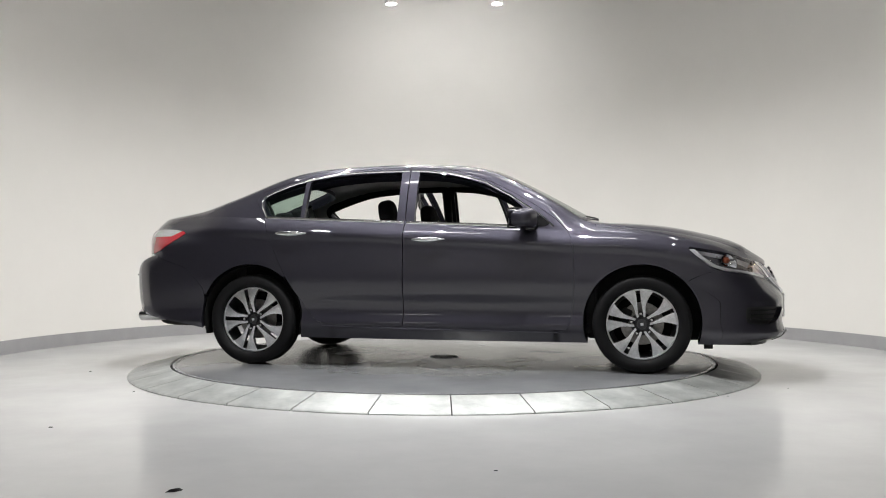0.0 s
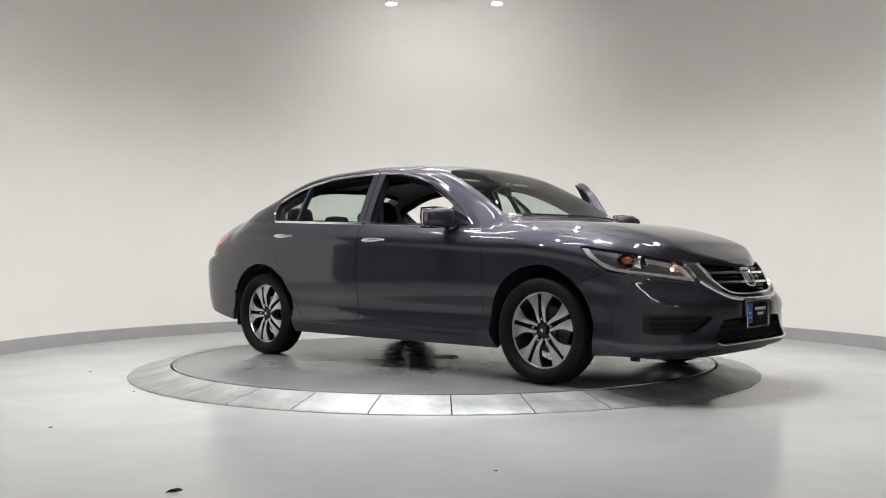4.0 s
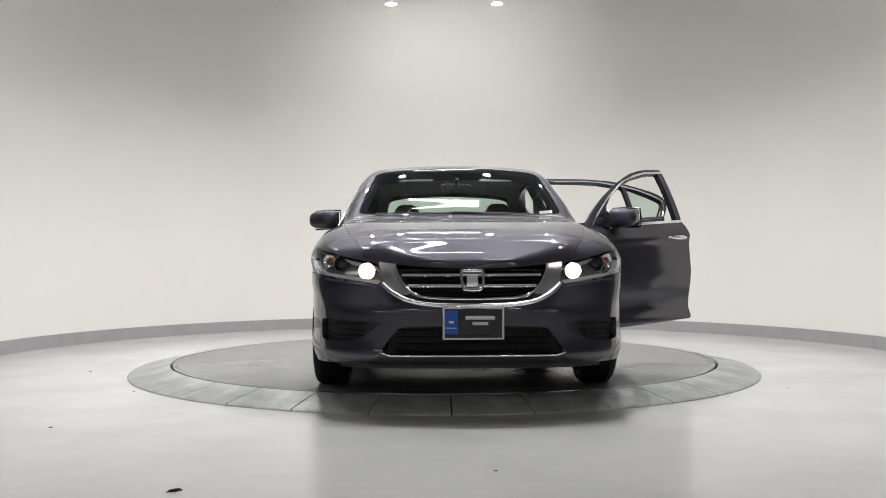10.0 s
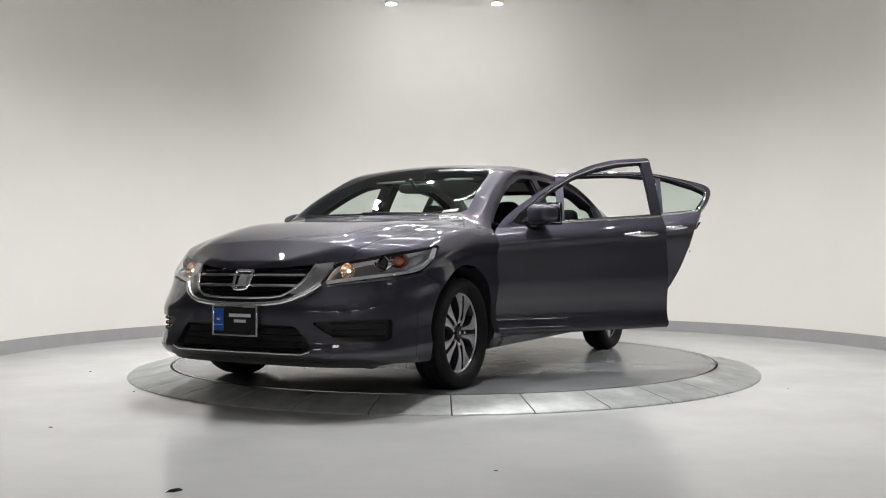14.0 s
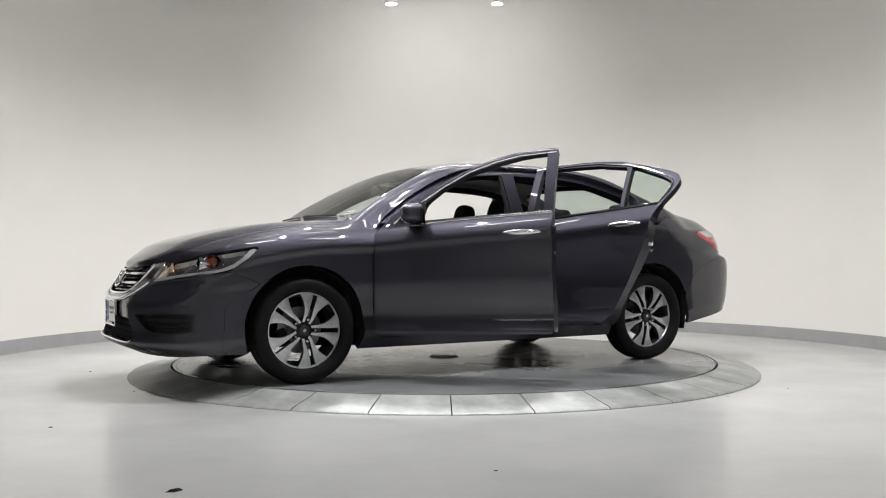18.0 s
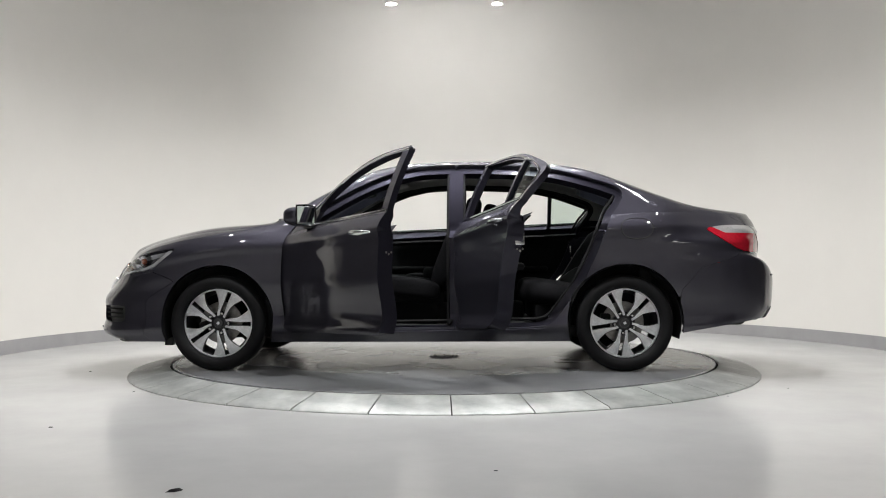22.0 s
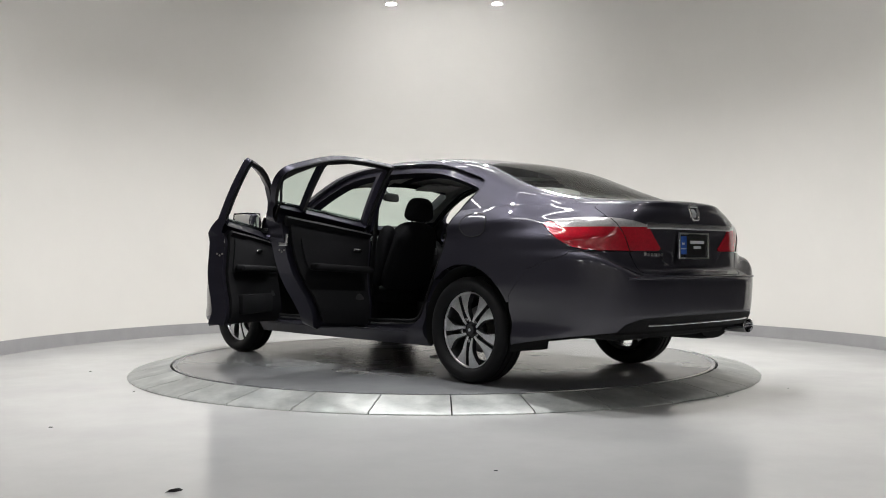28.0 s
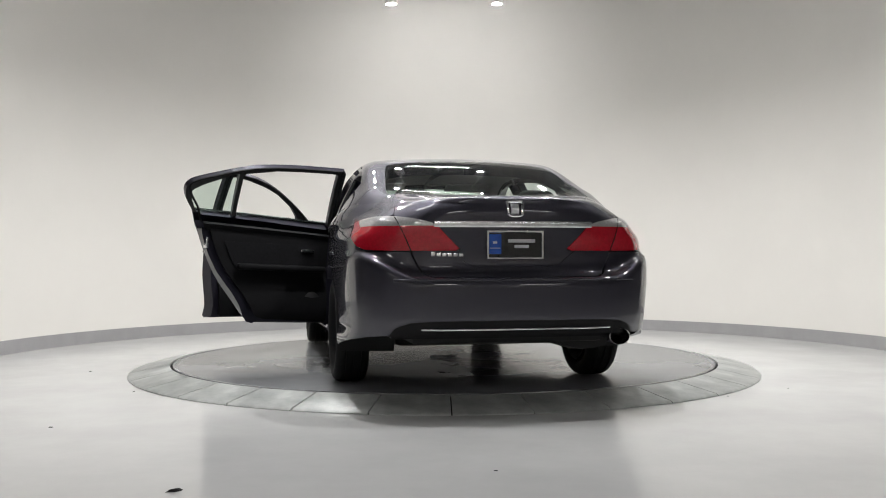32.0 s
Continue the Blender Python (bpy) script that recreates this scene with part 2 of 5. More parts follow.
def panel(name, grids, mat, parent, label="", depth=0.018, lift=0.0, mirror=False, edge_mat=None):
    """One body panel from pieces of grid surfaces, each (P, F), with its edges folded in. mirror: on the right-hand side."""
    bm = bmesh.new()
    for P, F in grids:
        V, faces = clip(P, F)
        if not len(faces):
            continue
        vs = [bm.verts.new(v) for v in V]
        for f in faces:
            try:
                bm.faces.new([vs[k] for k in f])
            except ValueError:
                pass
    bmesh.ops.remove_doubles(bm, verts=bm.verts, dist=0.0006)
    bmesh.ops.dissolve_degenerate(bm, edges=bm.edges, dist=0.0003)
    bmesh.ops.recalc_face_normals(bm, faces=bm.faces)
    hub = Vector((0, 0, 0.75))
    vote = 0.0
    for f in bm.faces:
        c = f.calc_center_median()
        ref = Vector((c.x - max(-1.2, min(1.2, c.x)), c.y, c.z - 0.75))
        vote += f.normal.dot(ref) * f.calc_area()
    if vote < 0:
        bmesh.ops.reverse_faces(bm, faces=bm.faces)
    bm.normal_update()
    if lift:
        bm.normal_update()
        for v in bm.verts:
            v.co += v.normal * (lift(v.co) if callable(lift) else lift)
    loose = [v for v in bm.verts if not v.link_faces]
    if loose:
        bmesh.ops.delete(bm, geom=loose, context="VERTS")
    edge = [e for e in bm.edges if len(e.link_faces) == 1]
    if depth:
        low, top = {}, {}
        for e in edge:
            for v in e.verts:
                if v not in low:
                    low[v] = bm.verts.new(v.co - v.normal * (depth(v.co) if callable(depth) else depth))
                    top[v] = bm.verts.new(v.co)
        for e in edge:
            a, b = e.link_loops[0].vert, e.link_loops[0].link_loop_next.vert
            try:
                bm.faces.new((top[b], top[a], low[a], low[b])).material_index = 1 if edge_mat else 0
            except ValueError:
                pass
    if mirror:
        for v in bm.verts:
            v.co.y = -v.co.y
        bmesh.ops.reverse_faces(bm, faces=bm.faces)
    me = bpy.data.meshes.new(name)
    for f in bm.faces:
        f.smooth = True
    bm.to_mesh(me)
    bm.free()
    me.materials.append(mat)
    if edge_mat:
        me.materials.append(edge_mat)
    ob = new(name, me)
    if parent:
        ob.parent = parent
    if label:
        tagged(ob, label)
    return ob


# ---------------------------------------------------------------- the booth
def arc_wall(name, r0, r1, z0, z1, a0, a1, mat, label, seg=120):
    bm = bmesh.new()
    cols = []
    for k in range(seg + 1):
        a = radians(a0 + (a1 - a0) * k / seg)
        c, s = math.cos(a), math.sin(a)
        cols.append([bm.verts.new((0.073 + r * c, 0.317 + r * s, z)) for r, z in ((r0, z0), (r0, z1), (r1, z1), (r1, z0))])
    for p, q in zip(cols, cols[1:]):
        for k in range(4):
            bm.faces.new((p[k], q[k], q[(k + 1) % 4], p[(k + 1) % 4]))
    bm.faces.new(cols[0])
    bm.faces.new(cols[-1])
    return tagged(part(name, bm, mat), label, "wall", kind="structure")


WALL_R, CEIL_Z = 3.975, 4.05
arc_wall("wall_round", WALL_R, WALL_R + 0.15, FLOOR_Z, CEIL_Z, -8, 188, WALL_PAINT, "curved warm white painted booth wall")
arc_wall("baseboard", WALL_R - 0.012, WALL_R - 0.001, FLOOR_Z, FLOOR_Z + 0.122, -8, 188, BASE_GREY, "grey painted base band along the curved wall")

bm = bmesh.new()
cells = {}
HOLE = 2.343
for k in range(96):
    a = 2 * math.pi * k / 96
    c, s = math.cos(a), math.sin(a)
    far = 14.0 / max(abs(c), abs(s))
    cells[k] = [bm.verts.new((r * c, r * s, FLOOR_Z)) for r in (HOLE, 3.2, 5.0, far)] + [bm.verts.new((HOLE * c, HOLE * s, FLOOR_Z - 0.08))]
for k in range(96):
    p, q = cells[k], cells[(k + 1) % 96]
    for j in range(3):
        bm.faces.new((p[j], p[j + 1], q[j + 1], q[j]))
    bm.faces.new((p[0], q[0], q[4], p[4]))
tagged(part("floor", bm, FLOOR), "polished pale grey concrete showroom floor", "floor", kind="structure")

bm = box_bm(-14, 14, -14, 14, CEIL_Z, CEIL_Z + 0.1)
tagged(part("ceiling", bm, CEIL, smooth=False), "grey painted showroom ceiling", "ceiling", kind="structure")
# unseen outer walls, added to close the place; wall_south stands near to bounce light
for nm, b in (("wall_south", (-14, 14, -10.4, -10.2)), ("wall_north", (-14, 14, 14, 14.2)), ("wall_east", (14, 14.2, -14, 14)), ("wall_west", (-14.2, -14, -14, 14))):
    tagged(part(nm, box_bm(*b, FLOOR_Z, CEIL_Z), WALL_PAINT, smooth=False), "plain white unseen wall, added to close the place", "wall", kind="structure")

# fixed ring of plates round the turning plate
R_IN, R_OUT = 2.049, 2.343
ring = new("turntable_ring")
tagged(ring, "fixed ring of pale brushed metal plates set in the floor", "turntable", kind="structure")
under = lathe_bm([(R_IN - 0.005, -0.07), (R_IN - 0.005, -0.012), (R_OUT - 0.006, FLOOR_Z - 0.005), (R_OUT - 0.006, -0.12)], 120, "Z")
part("ring_base", under, JOINT, ring)
FIRST = -89.0
N_PLATES = 33


def ring_plate(a0, a1):
    bm = bmesh.new()
    n = 6
    top, low = [], []
    g = 0.0042
    for k in range(n + 1):
        for row, zz in ((top, 0.0), (low, -0.012)):
            pts = []
            for r, z in ((R_IN + 0.006, 0.0), (R_OUT - 0.012, FLOOR_Z + 0.014), (R_OUT, FLOOR_Z + 0.004)):
                pad = g / r
                a = a0 + pad + (a1 - a0 - 2 * pad) * k / n
                pts.append(bm.verts.new((r * math.cos(a), r * math.sin(a), z + zz)))
            row.append(pts)
    for k in range(n):
        for j in range(2):
            bm.faces.new((top[k][j], top[k + 1][j], top[k + 1][j + 1], top[k][j + 1]))
        bm.faces.new((top[k][2], top[k + 1][2], low[k + 1][2], low[k][2]))
        bm.faces.new((top[k][0], low[k][0], low[k + 1][0], top[k + 1][0]))
    for k in (0, n):
        bm.faces.new((top[k][0], top[k][1], top[k][2], low[k][2], low[k][1], low[k][0]))
    return bm


step = 2 * math.pi / N_PLATES
plate_mesh = part("plate", ring_plate(0.0, step), RING, ring)
for k in range(N_PLATES):
    ob = plate_mesh if k == 0 else new("plate", plate_mesh.data)
    ob.parent = ring
    ob.rotation_euler.z = radians(FIRST) + k * step

disc = new("turntable_plate")
tagged(disc, "round grey painted turning plate with a worn top", "turntable")
bm = lathe_bm([(0.115, -0.001), (0.6, -0.0005), (1.2, 0), (R_IN - 0.05, 0), (R_IN - 0.042, -0.003), (R_IN - 0.036, 0), (R_IN - 0.012, 0), (R_IN - 0.006, -0.05)], 160, "Z")
part("plate_top", bm, PLATE, disc)
bm = lathe_bm([(0.0005, 0.004), (0.07, 0.004), (0.085, 0.002), (0.112, 0.003), (0.114, -0.012)], 40, "Z")
part("axle_cover", bm, COVER, disc, "grey round axle cover with bolts")
bolt = lathe_bm([(0.0005, 0.010), (0.008, 0.010), (0.010, 0.003)], 8, "Z")
bolt = part("bolt", bolt, STEEL, disc)
for k in range(8):
    ob = bolt if k == 0 else new("bolt", bolt.data)
    ob.parent = disc
    ob.location = (0.098 * math.cos(k * math.pi / 4), 0.098 * math.sin(k * math.pi / 4), 0)

# ---------------------------------------------------------------- lamps of the booth
LAMP_Z = 3.085


def ceiling_spot():
    ob = new("ceiling_spotlight")
    tagged(ob, "white cylinder spotlight hanging from the ceiling, switched on", "lamp", "ceiling spotlights")
    bm = lathe_bm([(0.010, 0.22), (0.046, 0.22), (0.052, 0.21), (0.052, 0.004), (0.049, 0.0), (0.044, 0.004), (0.042, 0.03)], 32, "Z")
    part("housing", bm, LAMP_WHITE, ob)
    bm = lathe_bm([(0.012, 0.95), (0.012, 0.21)], 12, "Z")
    part("stem", bm, LAMP_WHITE, ob)
    bm = lathe_bm([(0.0005, 0.012), (0.030, 0.006), (0.043, 0.008)], 24, "Z")
    part("lens", bm, SPOT_ON, ob, "glowing round lamp lens")
    return ob


spot_one = ceiling_spot()
SPOTS = [(-0.475, 1.13, 0), (0.49, 1.13, 0), (-1.17, 1.14, 0.07), (1.19, 1.14, 0.07), (-1.32, -0.15, 0.03), (1.32, -0.15, 0.03), (-0.62, -1.5, 0.03), (0.62, -1.5, 0.03), (-2.0, -1.9, 0.03), (2.0, -1.9, 0.03)]
for k, (x, y, dz) in enumerate(SPOTS):
    m = pose(x, y, LAMP_Z + dz)
    if k == 0:
        spot_one.matrix_basis = m
    else:
        copy_thing(spot_one, m)
    if k > 7:
        continue          # two unseen added lamps: lenses glow for glints on the car, no beam
    lt = bpy.data.lights.new("spot_beam", "SPOT")
    lt.energy, lt.spot_size, lt.spot_blend, lt.shadow_soft_size = (74, 92, 144)[(k > 3) + (k > 5)], radians(170), 1.0, 0.025
    lt.color = (0.992, 0.992, 0.988)
    lo = new("spot_beam", lt)
    lo.matrix_basis = look((x, y, LAMP_Z + dz - 0.02), (1.02 * x, 1.02 * y, 0))
# the one spotlight turned to the wall
m = pose(0.0, 2.25, 3.66)
copy_thing(spot_one, m)
lt = bpy.data.lights.new("wall_beam", "SPOT")
lt.energy, lt.spot_size, lt.spot_blend, lt.shadow_soft_size = 54, radians(128), 1.0, 0.05
lt.color = (0.992, 0.992, 0.988)
new("wall_beam", lt).matrix_basis = look((0.0, 2.25, 3.63), (0.02, 4.25, 3.0))


def tube_light():
    ob = new("ceiling_tube_light")
    tagged(ob, "long white fluorescent tube fitting under the ceiling, switched on", "lamp", "ceiling tube lights")
    part("body", box_bm(-0.50, 0.50, -0.045, 0.045, 0.03, 0.09, 0.01), LAMP_WHITE, ob)
    part("tube", box_bm(-0.46, 0.46, -0.03, 0.03, 0.0, 0.035, 0.012), STRIP_ON, ob, "glowing white tube")
    return ob


TUBES = [(0.0, 2.95, 0), (0.0, 0.95, 0), (0.0, -0.75, 0), (-1.3, 0.3, 0), (1.3, 0.3, 0), (-0.9, -1.9, 0), (0.9, -1.9, 0), (-2.5, -0.2, 90), (2.5, -0.2, 90)]
tube_one = tube_light()
for k, (x, y, a) in enumerate(TUBES):
    m = pose(x, y, CEIL_Z - 0.09, 0, 0, a)
    if k == 0:
        tube_one.matrix_basis = m
    else:
        copy_thing(tube_one, m)


# unseen fill panels behind the camera, added to brighten the car's reflections
def fill_panel():
    ob = new("unseen_fill_panel")
    tagged(ob, "flat white fill panel behind the booth, added to brighten the car", "lamp", "ceiling panel lights")
    part("frame", box_bm(-0.62, 0.62, -0.32, 0.32, 0.012, 0.05, 0.004), LAMP_WHITE, ob)
    part("diffuser", box_bm(-0.59, 0.59, -0.29, 0.29, 0.0, 0.02, 0.003), FILL_GLOW, ob, "glowing face of the added fill panel")
    return ob


fill_one = fill_panel()
for k, x in enumerate((-4.8, -1.6, 1.6, 4.8)):
    m = pose(x, -8.9, CEIL_Z - 0.05)
    if k == 0:
        fill_one.matrix_basis = m
    else:
        copy_thing(fill_one, m)

# ---------------------------------------------------------------- the car: its surfaces
# car axes: x forward, y to its left, z up; the origin lies on the ground midway between the axles
AXLE, HUB_Z = 1.388, 0.325
XCR, XCF = -1.30, 1.25
EXP_F = 3.7
base_width = eased([-2.6, -1.95, -1.388, -0.8, 0.0, 0.8, 1.388, 1.9, 2.4], [0.895, 0.908, 0.917, 0.902, 0.902, 0.902, 0.918, 0.90, 0.88])
top_z = eased([-2.6, -2.42, -2.1, -1.8, -1.274, -0.253, 0.5, 0.9, 1.2, 1.5, 1.75, 1.95, 2.1, 2.17, 2.22, 2.35],
              [1.04, 1.055, 1.078, 1.082, 1.06, 1.015, 0.98, 0.953, 0.945, 0.914, 0.866, 0.810, 0.752, 0.731, 0.720, 0.68])
bottom_z = curve([-2.6, -2.4, -2.2, -1.85, -1.77, -1.0, 1.0, 1.8, 2.35], [0.36, 0.35, 0.32, 0.265, 0.25, 0.20, 0.195, 0.20, 0.215])
top_roll = curve([-0.01, 0.0, 0.015, 0.03, 0.055, 0.08, 0.10, 0.115, 0.16, 0.25, 0.36, 2.0], [-0.084, -0.073, -0.057, -0.043, -0.024, -0.010, -0.002, -0.004, -0.012, -0.007, 0.0, 0.0])
low_roll = curve([0.0, 0.18, 0.24, 0.28, 0.31, 0.345, 0.39, 0.45, 0.53, 0.64, 2.0], [-0.10, -0.075, -0.038, -0.013, -0.008, -0.020, -0.032, -0.027, -0.013, -0.001, 0.0])
low_ease = eased([-2.6, -2.2, -1.8, -1.5, 1.5, 1.75, 2.0, 2.4], [0.55, 0.55, 0.7, 1.0, 1.0, 0.45, 0.22, 0.22], 0.08)
nose_x = curve([0.0, 0.20, 0.24, 0.27, 0.34, 0.48, 0.56, 0.64, 0.70, 0.745, 0.80], [2.23, 2.275, 2.352, 2.364, 2.345, 2.352, 2.329, 2.295, 2.263, 2.230, 2.205])
tail_x = curve([0.0, 0.30, 0.36, 0.45, 0.60, 0.635, 0.655, 0.675, 0.70, 0.80, 0.95, 1.0, 1.03, 1.06], [-2.30, -2.385, -2.465, -2.505, -2.512, -2.506, -2.490, -2.446, -2.412, -2.400, -2.412, -2.412, -2.408, -2.395])


taper = curve([-3.0, -2.45, -2.25, -2.0, -1.7, -1.2, 3.0], [2.0, 2.0, 1.9, 1.5, 1.1, 1.0, 1.0])
rear_in = eased([-2.6, -2.3, -2.16, -1.95, -1.75, -1.55, -1.3], [0.145, 0.145, 0.146, 0.122, 0.05, 0.01, 0.0])


def ease(a, b, v):
    t = min(1.0, max(0.0, (v - a) / (b - a)))
    return t * t * (3 - 2 * t)


def tumble(x, z):
    """How far the tail's flanks lean in over the lamps."""
    return rear_in(x) * ease(0.86, 1.04, z)


def nose_plan():
    """The front corner's plan at lamp height and at bumper height: (along, across) shares, by share of the way round."""
    share = np.linspace(0, 1, 241)
    q = share * math.pi / 2
    low = (np.sin(q) ** (2 / EXP_F), np.maximum(0, np.cos(q)) ** (2 / EXP_F))
    pts = np.array([(XCF, 1.0), (1.55, 1.0), (1.73, 0.994), (1.87, 0.965), (1.97, 0.890), (2.048, 0.778), (2.113, 0.625), (2.168, 0.456), (2.209, 0.25), (2.222, 0.0), (2.209, -0.25)])
    way = np.concatenate([[0], np.cumsum(np.hypot(np.diff(pts[:, 0]), 0.88 * np.diff(pts[:, 1])))])
    high = (curve(way, (pts[:, 0] - XCF) / (2.222 - XCF))(share * way[-2]), curve(way, pts[:, 1])(share * way[-2]))
    return share, low, high


def tail_plan():
    """The rear corner's plan as such shares."""
    pts = np.array([(XCR, 1.0), (-1.65, 1.0), (-1.92, 0.983), (-2.09, 0.950), (-2.19, 0.905), (-2.265, 0.838), (-2.325, 0.745), (-2.365, 0.64), (-2.388, 0.48), (-2.398, 0.27), (-2.402, 0.0), (-2.398, -0.27)])
    way = np.concatenate([[0], np.cumsum(np.hypot(np.diff(pts[:, 0]), 0.90 * np.diff(pts[:, 1])))])
    share = np.linspace(0, 1, 241)
    return curve(way, (pts[:, 0] - XCR) / (-2.402 - XCR))(share * way[-2]), curve(way, pts[:, 1])(share * way[-2])


SHARE, PLAN_LOW, PLAN_HIGH = nose_plan()
PLAN_TAIL = tail_plan()


def nose_shares(z):
    b = ease(0.46, 0.66, z)
    return PLAN_LOW[0] * (1 - b) + PLAN_HIGH[0] * b, PLAN_LOW[1] * (1 - b) + PLAN_HIGH[1] * b


def ledge(z, k):
    """The height by which the tail's profile is read: its ledge climbs to the lamps at the corners."""
    zl = 0.655 + 0.125 * ease(0.58, 0.95, k)
    if z <= 0.40 or z >= 1.0:
        return z
    return 0.40 + (z - 0.40) * 0.255 / (zl - 0.40) if z < zl else 0.655 + (z - zl) * 0.345 / (1.0 - zl)


def outline(mode, q, z):
    """A point of the body's plan at the height z. mode -1: rear corner, 0: side, 1: front corner."""
    if mode == 0:
        x, k = q, 1.0
    elif mode > 0:
        a, b = nose_shares(z)
        u = q / (math.pi / 2)
        x = XCF + (nose_x(z) - XCF) * np.interp(u, SHARE, a)
        k = np.interp(u, SHARE, b)
    else:
        u = q / (math.pi / 2)
        k = np.interp(u, SHARE, PLAN_TAIL[1])
        x = XCR + (tail_x(ledge(z, k)) - XCR) * np.interp(u, SHARE, PLAN_TAIL[0])
    y = (base_width(x) + top_roll(top_z(x) - z) * taper(x) + low_roll(z) * low_ease(x) - tumble(x, z)) * k
    return float(x), float(y)


def stations(gap=0.018):
    raw = [(-1, q) for q in np.linspace(math.pi / 2, 0, 1500) ** 1.0] + [(0, x) for x in np.linspace(XCR, XCF, 120)[1:-1]] + [(1, q) for q in np.linspace(0, math.pi / 2, 1500)]
    pts = np.array([outline(m, q, 0.6) for m, q in raw])
    arc = np.concatenate([[0], np.cumsum(np.hypot(*np.diff(pts, axis=0).T))])
    n = int(arc[-1] / gap)
    want = np.linspace(0, arc[-1], n + 1)
    out = []
    for w in want:
        i = min(len(arc) - 2, max(0, int(np.searchsorted(arc, w)) - 1))
        t = (w - arc[i]) / max(1e-9, arc[i + 1] - arc[i])
        (m0, q0), (m1, q1) = raw[i], raw[i + 1]
        out.append((m0, q0 + (q1 - q0) * t) if m0 == m1 else (m0, q0))
    out[-1] = (1, math.pi / 2)
    return out, want, pts, arc


ST, ARC, _pts, _arc = stations()


def sx(x):
    """Arc position of the side point at x."""
    return float(np.interp(x, _pts[:, 0], _arc))


def sp(z, y=None, x=None):
    """Arc position of the nose's point at the height z, by its half width y or its x."""
    own = np.array([outline(1, q, z) for q in np.linspace(0, math.pi / 2, 90)])
    arc = np.interp(np.linspace(0, 1, 90), np.linspace(0, 1, 1500), _arc[-1500:])
    return float(np.interp(-y, -own[:, 1], arc)) if x is None else float(np.interp(x, own[:, 0], arc))


def sr(z, y=None, x=None):
    """Arc position of the tail's point at the height z, by its half width y or its x."""
    own = np.array([outline(-1, q, z) for q in np.linspace(math.pi / 2, 0, 240)])
    arc = np.interp(np.linspace(0, 1, 240), np.linspace(0, 1, 1500), _arc[:1500])
    return float(np.interp(y, np.maximum.accumulate(own[:, 1]), arc)) if x is None else float(np.interp(x, own[:, 0], arc))


NZ = 52
LOW = np.zeros((len(ST), NZ + 1, 3))
for i, (m, q) in enumerate(ST):
    xr = outline(m, q, 0.6)[0]
    zt = float(top_z(xr))
    for _ in range(4):
        zt = float(top_z(outline(m, q, zt)[0]))
    zb = float(bottom_z(xr))
    for j in range(NZ + 1):
        z = zb + (zt - zb) * j / NZ
        LOW[i, j] = (*outline(m, q, z), z)
LOW_S = np.repeat(ARC[:, None], NZ + 1, 1)

rail_y = eased([-2.6, -2.2, -1.96, -1.72, -1.49, -1.2, -0.8, -0.3, 0.27, 0.6, 0.95, 1.15, 1.5, 2.0, 2.4],
               [0.63, 0.68, 0.70, 0.69, 0.668, 0.65, 0.635, 0.632, 0.645, 0.685, 0.735, 0.72, 0.66, 0.55, 0.4])
rail_z = eased([-2.6, -2.42, -2.2, -1.96, -1.72, -1.49, -1.3, -1.1, -0.8, -0.35, 0.0, 0.27, 0.585, 0.863, 1.03, 1.2, 1.5, 1.82, 2.05, 2.2, 2.35],
               [1.075, 1.085, 1.102, 1.135, 1.185, 1.268, 1.345, 1.405, 1.44, 1.452, 1.44, 1.405, 1.275, 1.120, 1.018, 1.000, 0.976, 0.912, 0.842, 0.768, 0.70], 0.055)
mid_z = eased([-2.6, -2.45, -2.38, -2.2, -1.98, -1.7, -1.4, -1.2, -1.0, -0.7, -0.35, 0.0, 0.27, 0.5, 0.8, 1.06, 1.14, 1.3, 1.5, 1.8, 2.0, 2.15, 2.235, 2.35],
              [1.075, 1.095, 1.10, 1.11, 1.124, 1.235, 1.354, 1.413, 1.450, 1.473, 1.483, 1.477, 1.444, 1.348, 1.19, 1.050, 1.022, 1.013, 0.998, 0.944, 0.889, 0.826, 0.756, 0.69], 0.05)
NV = 52


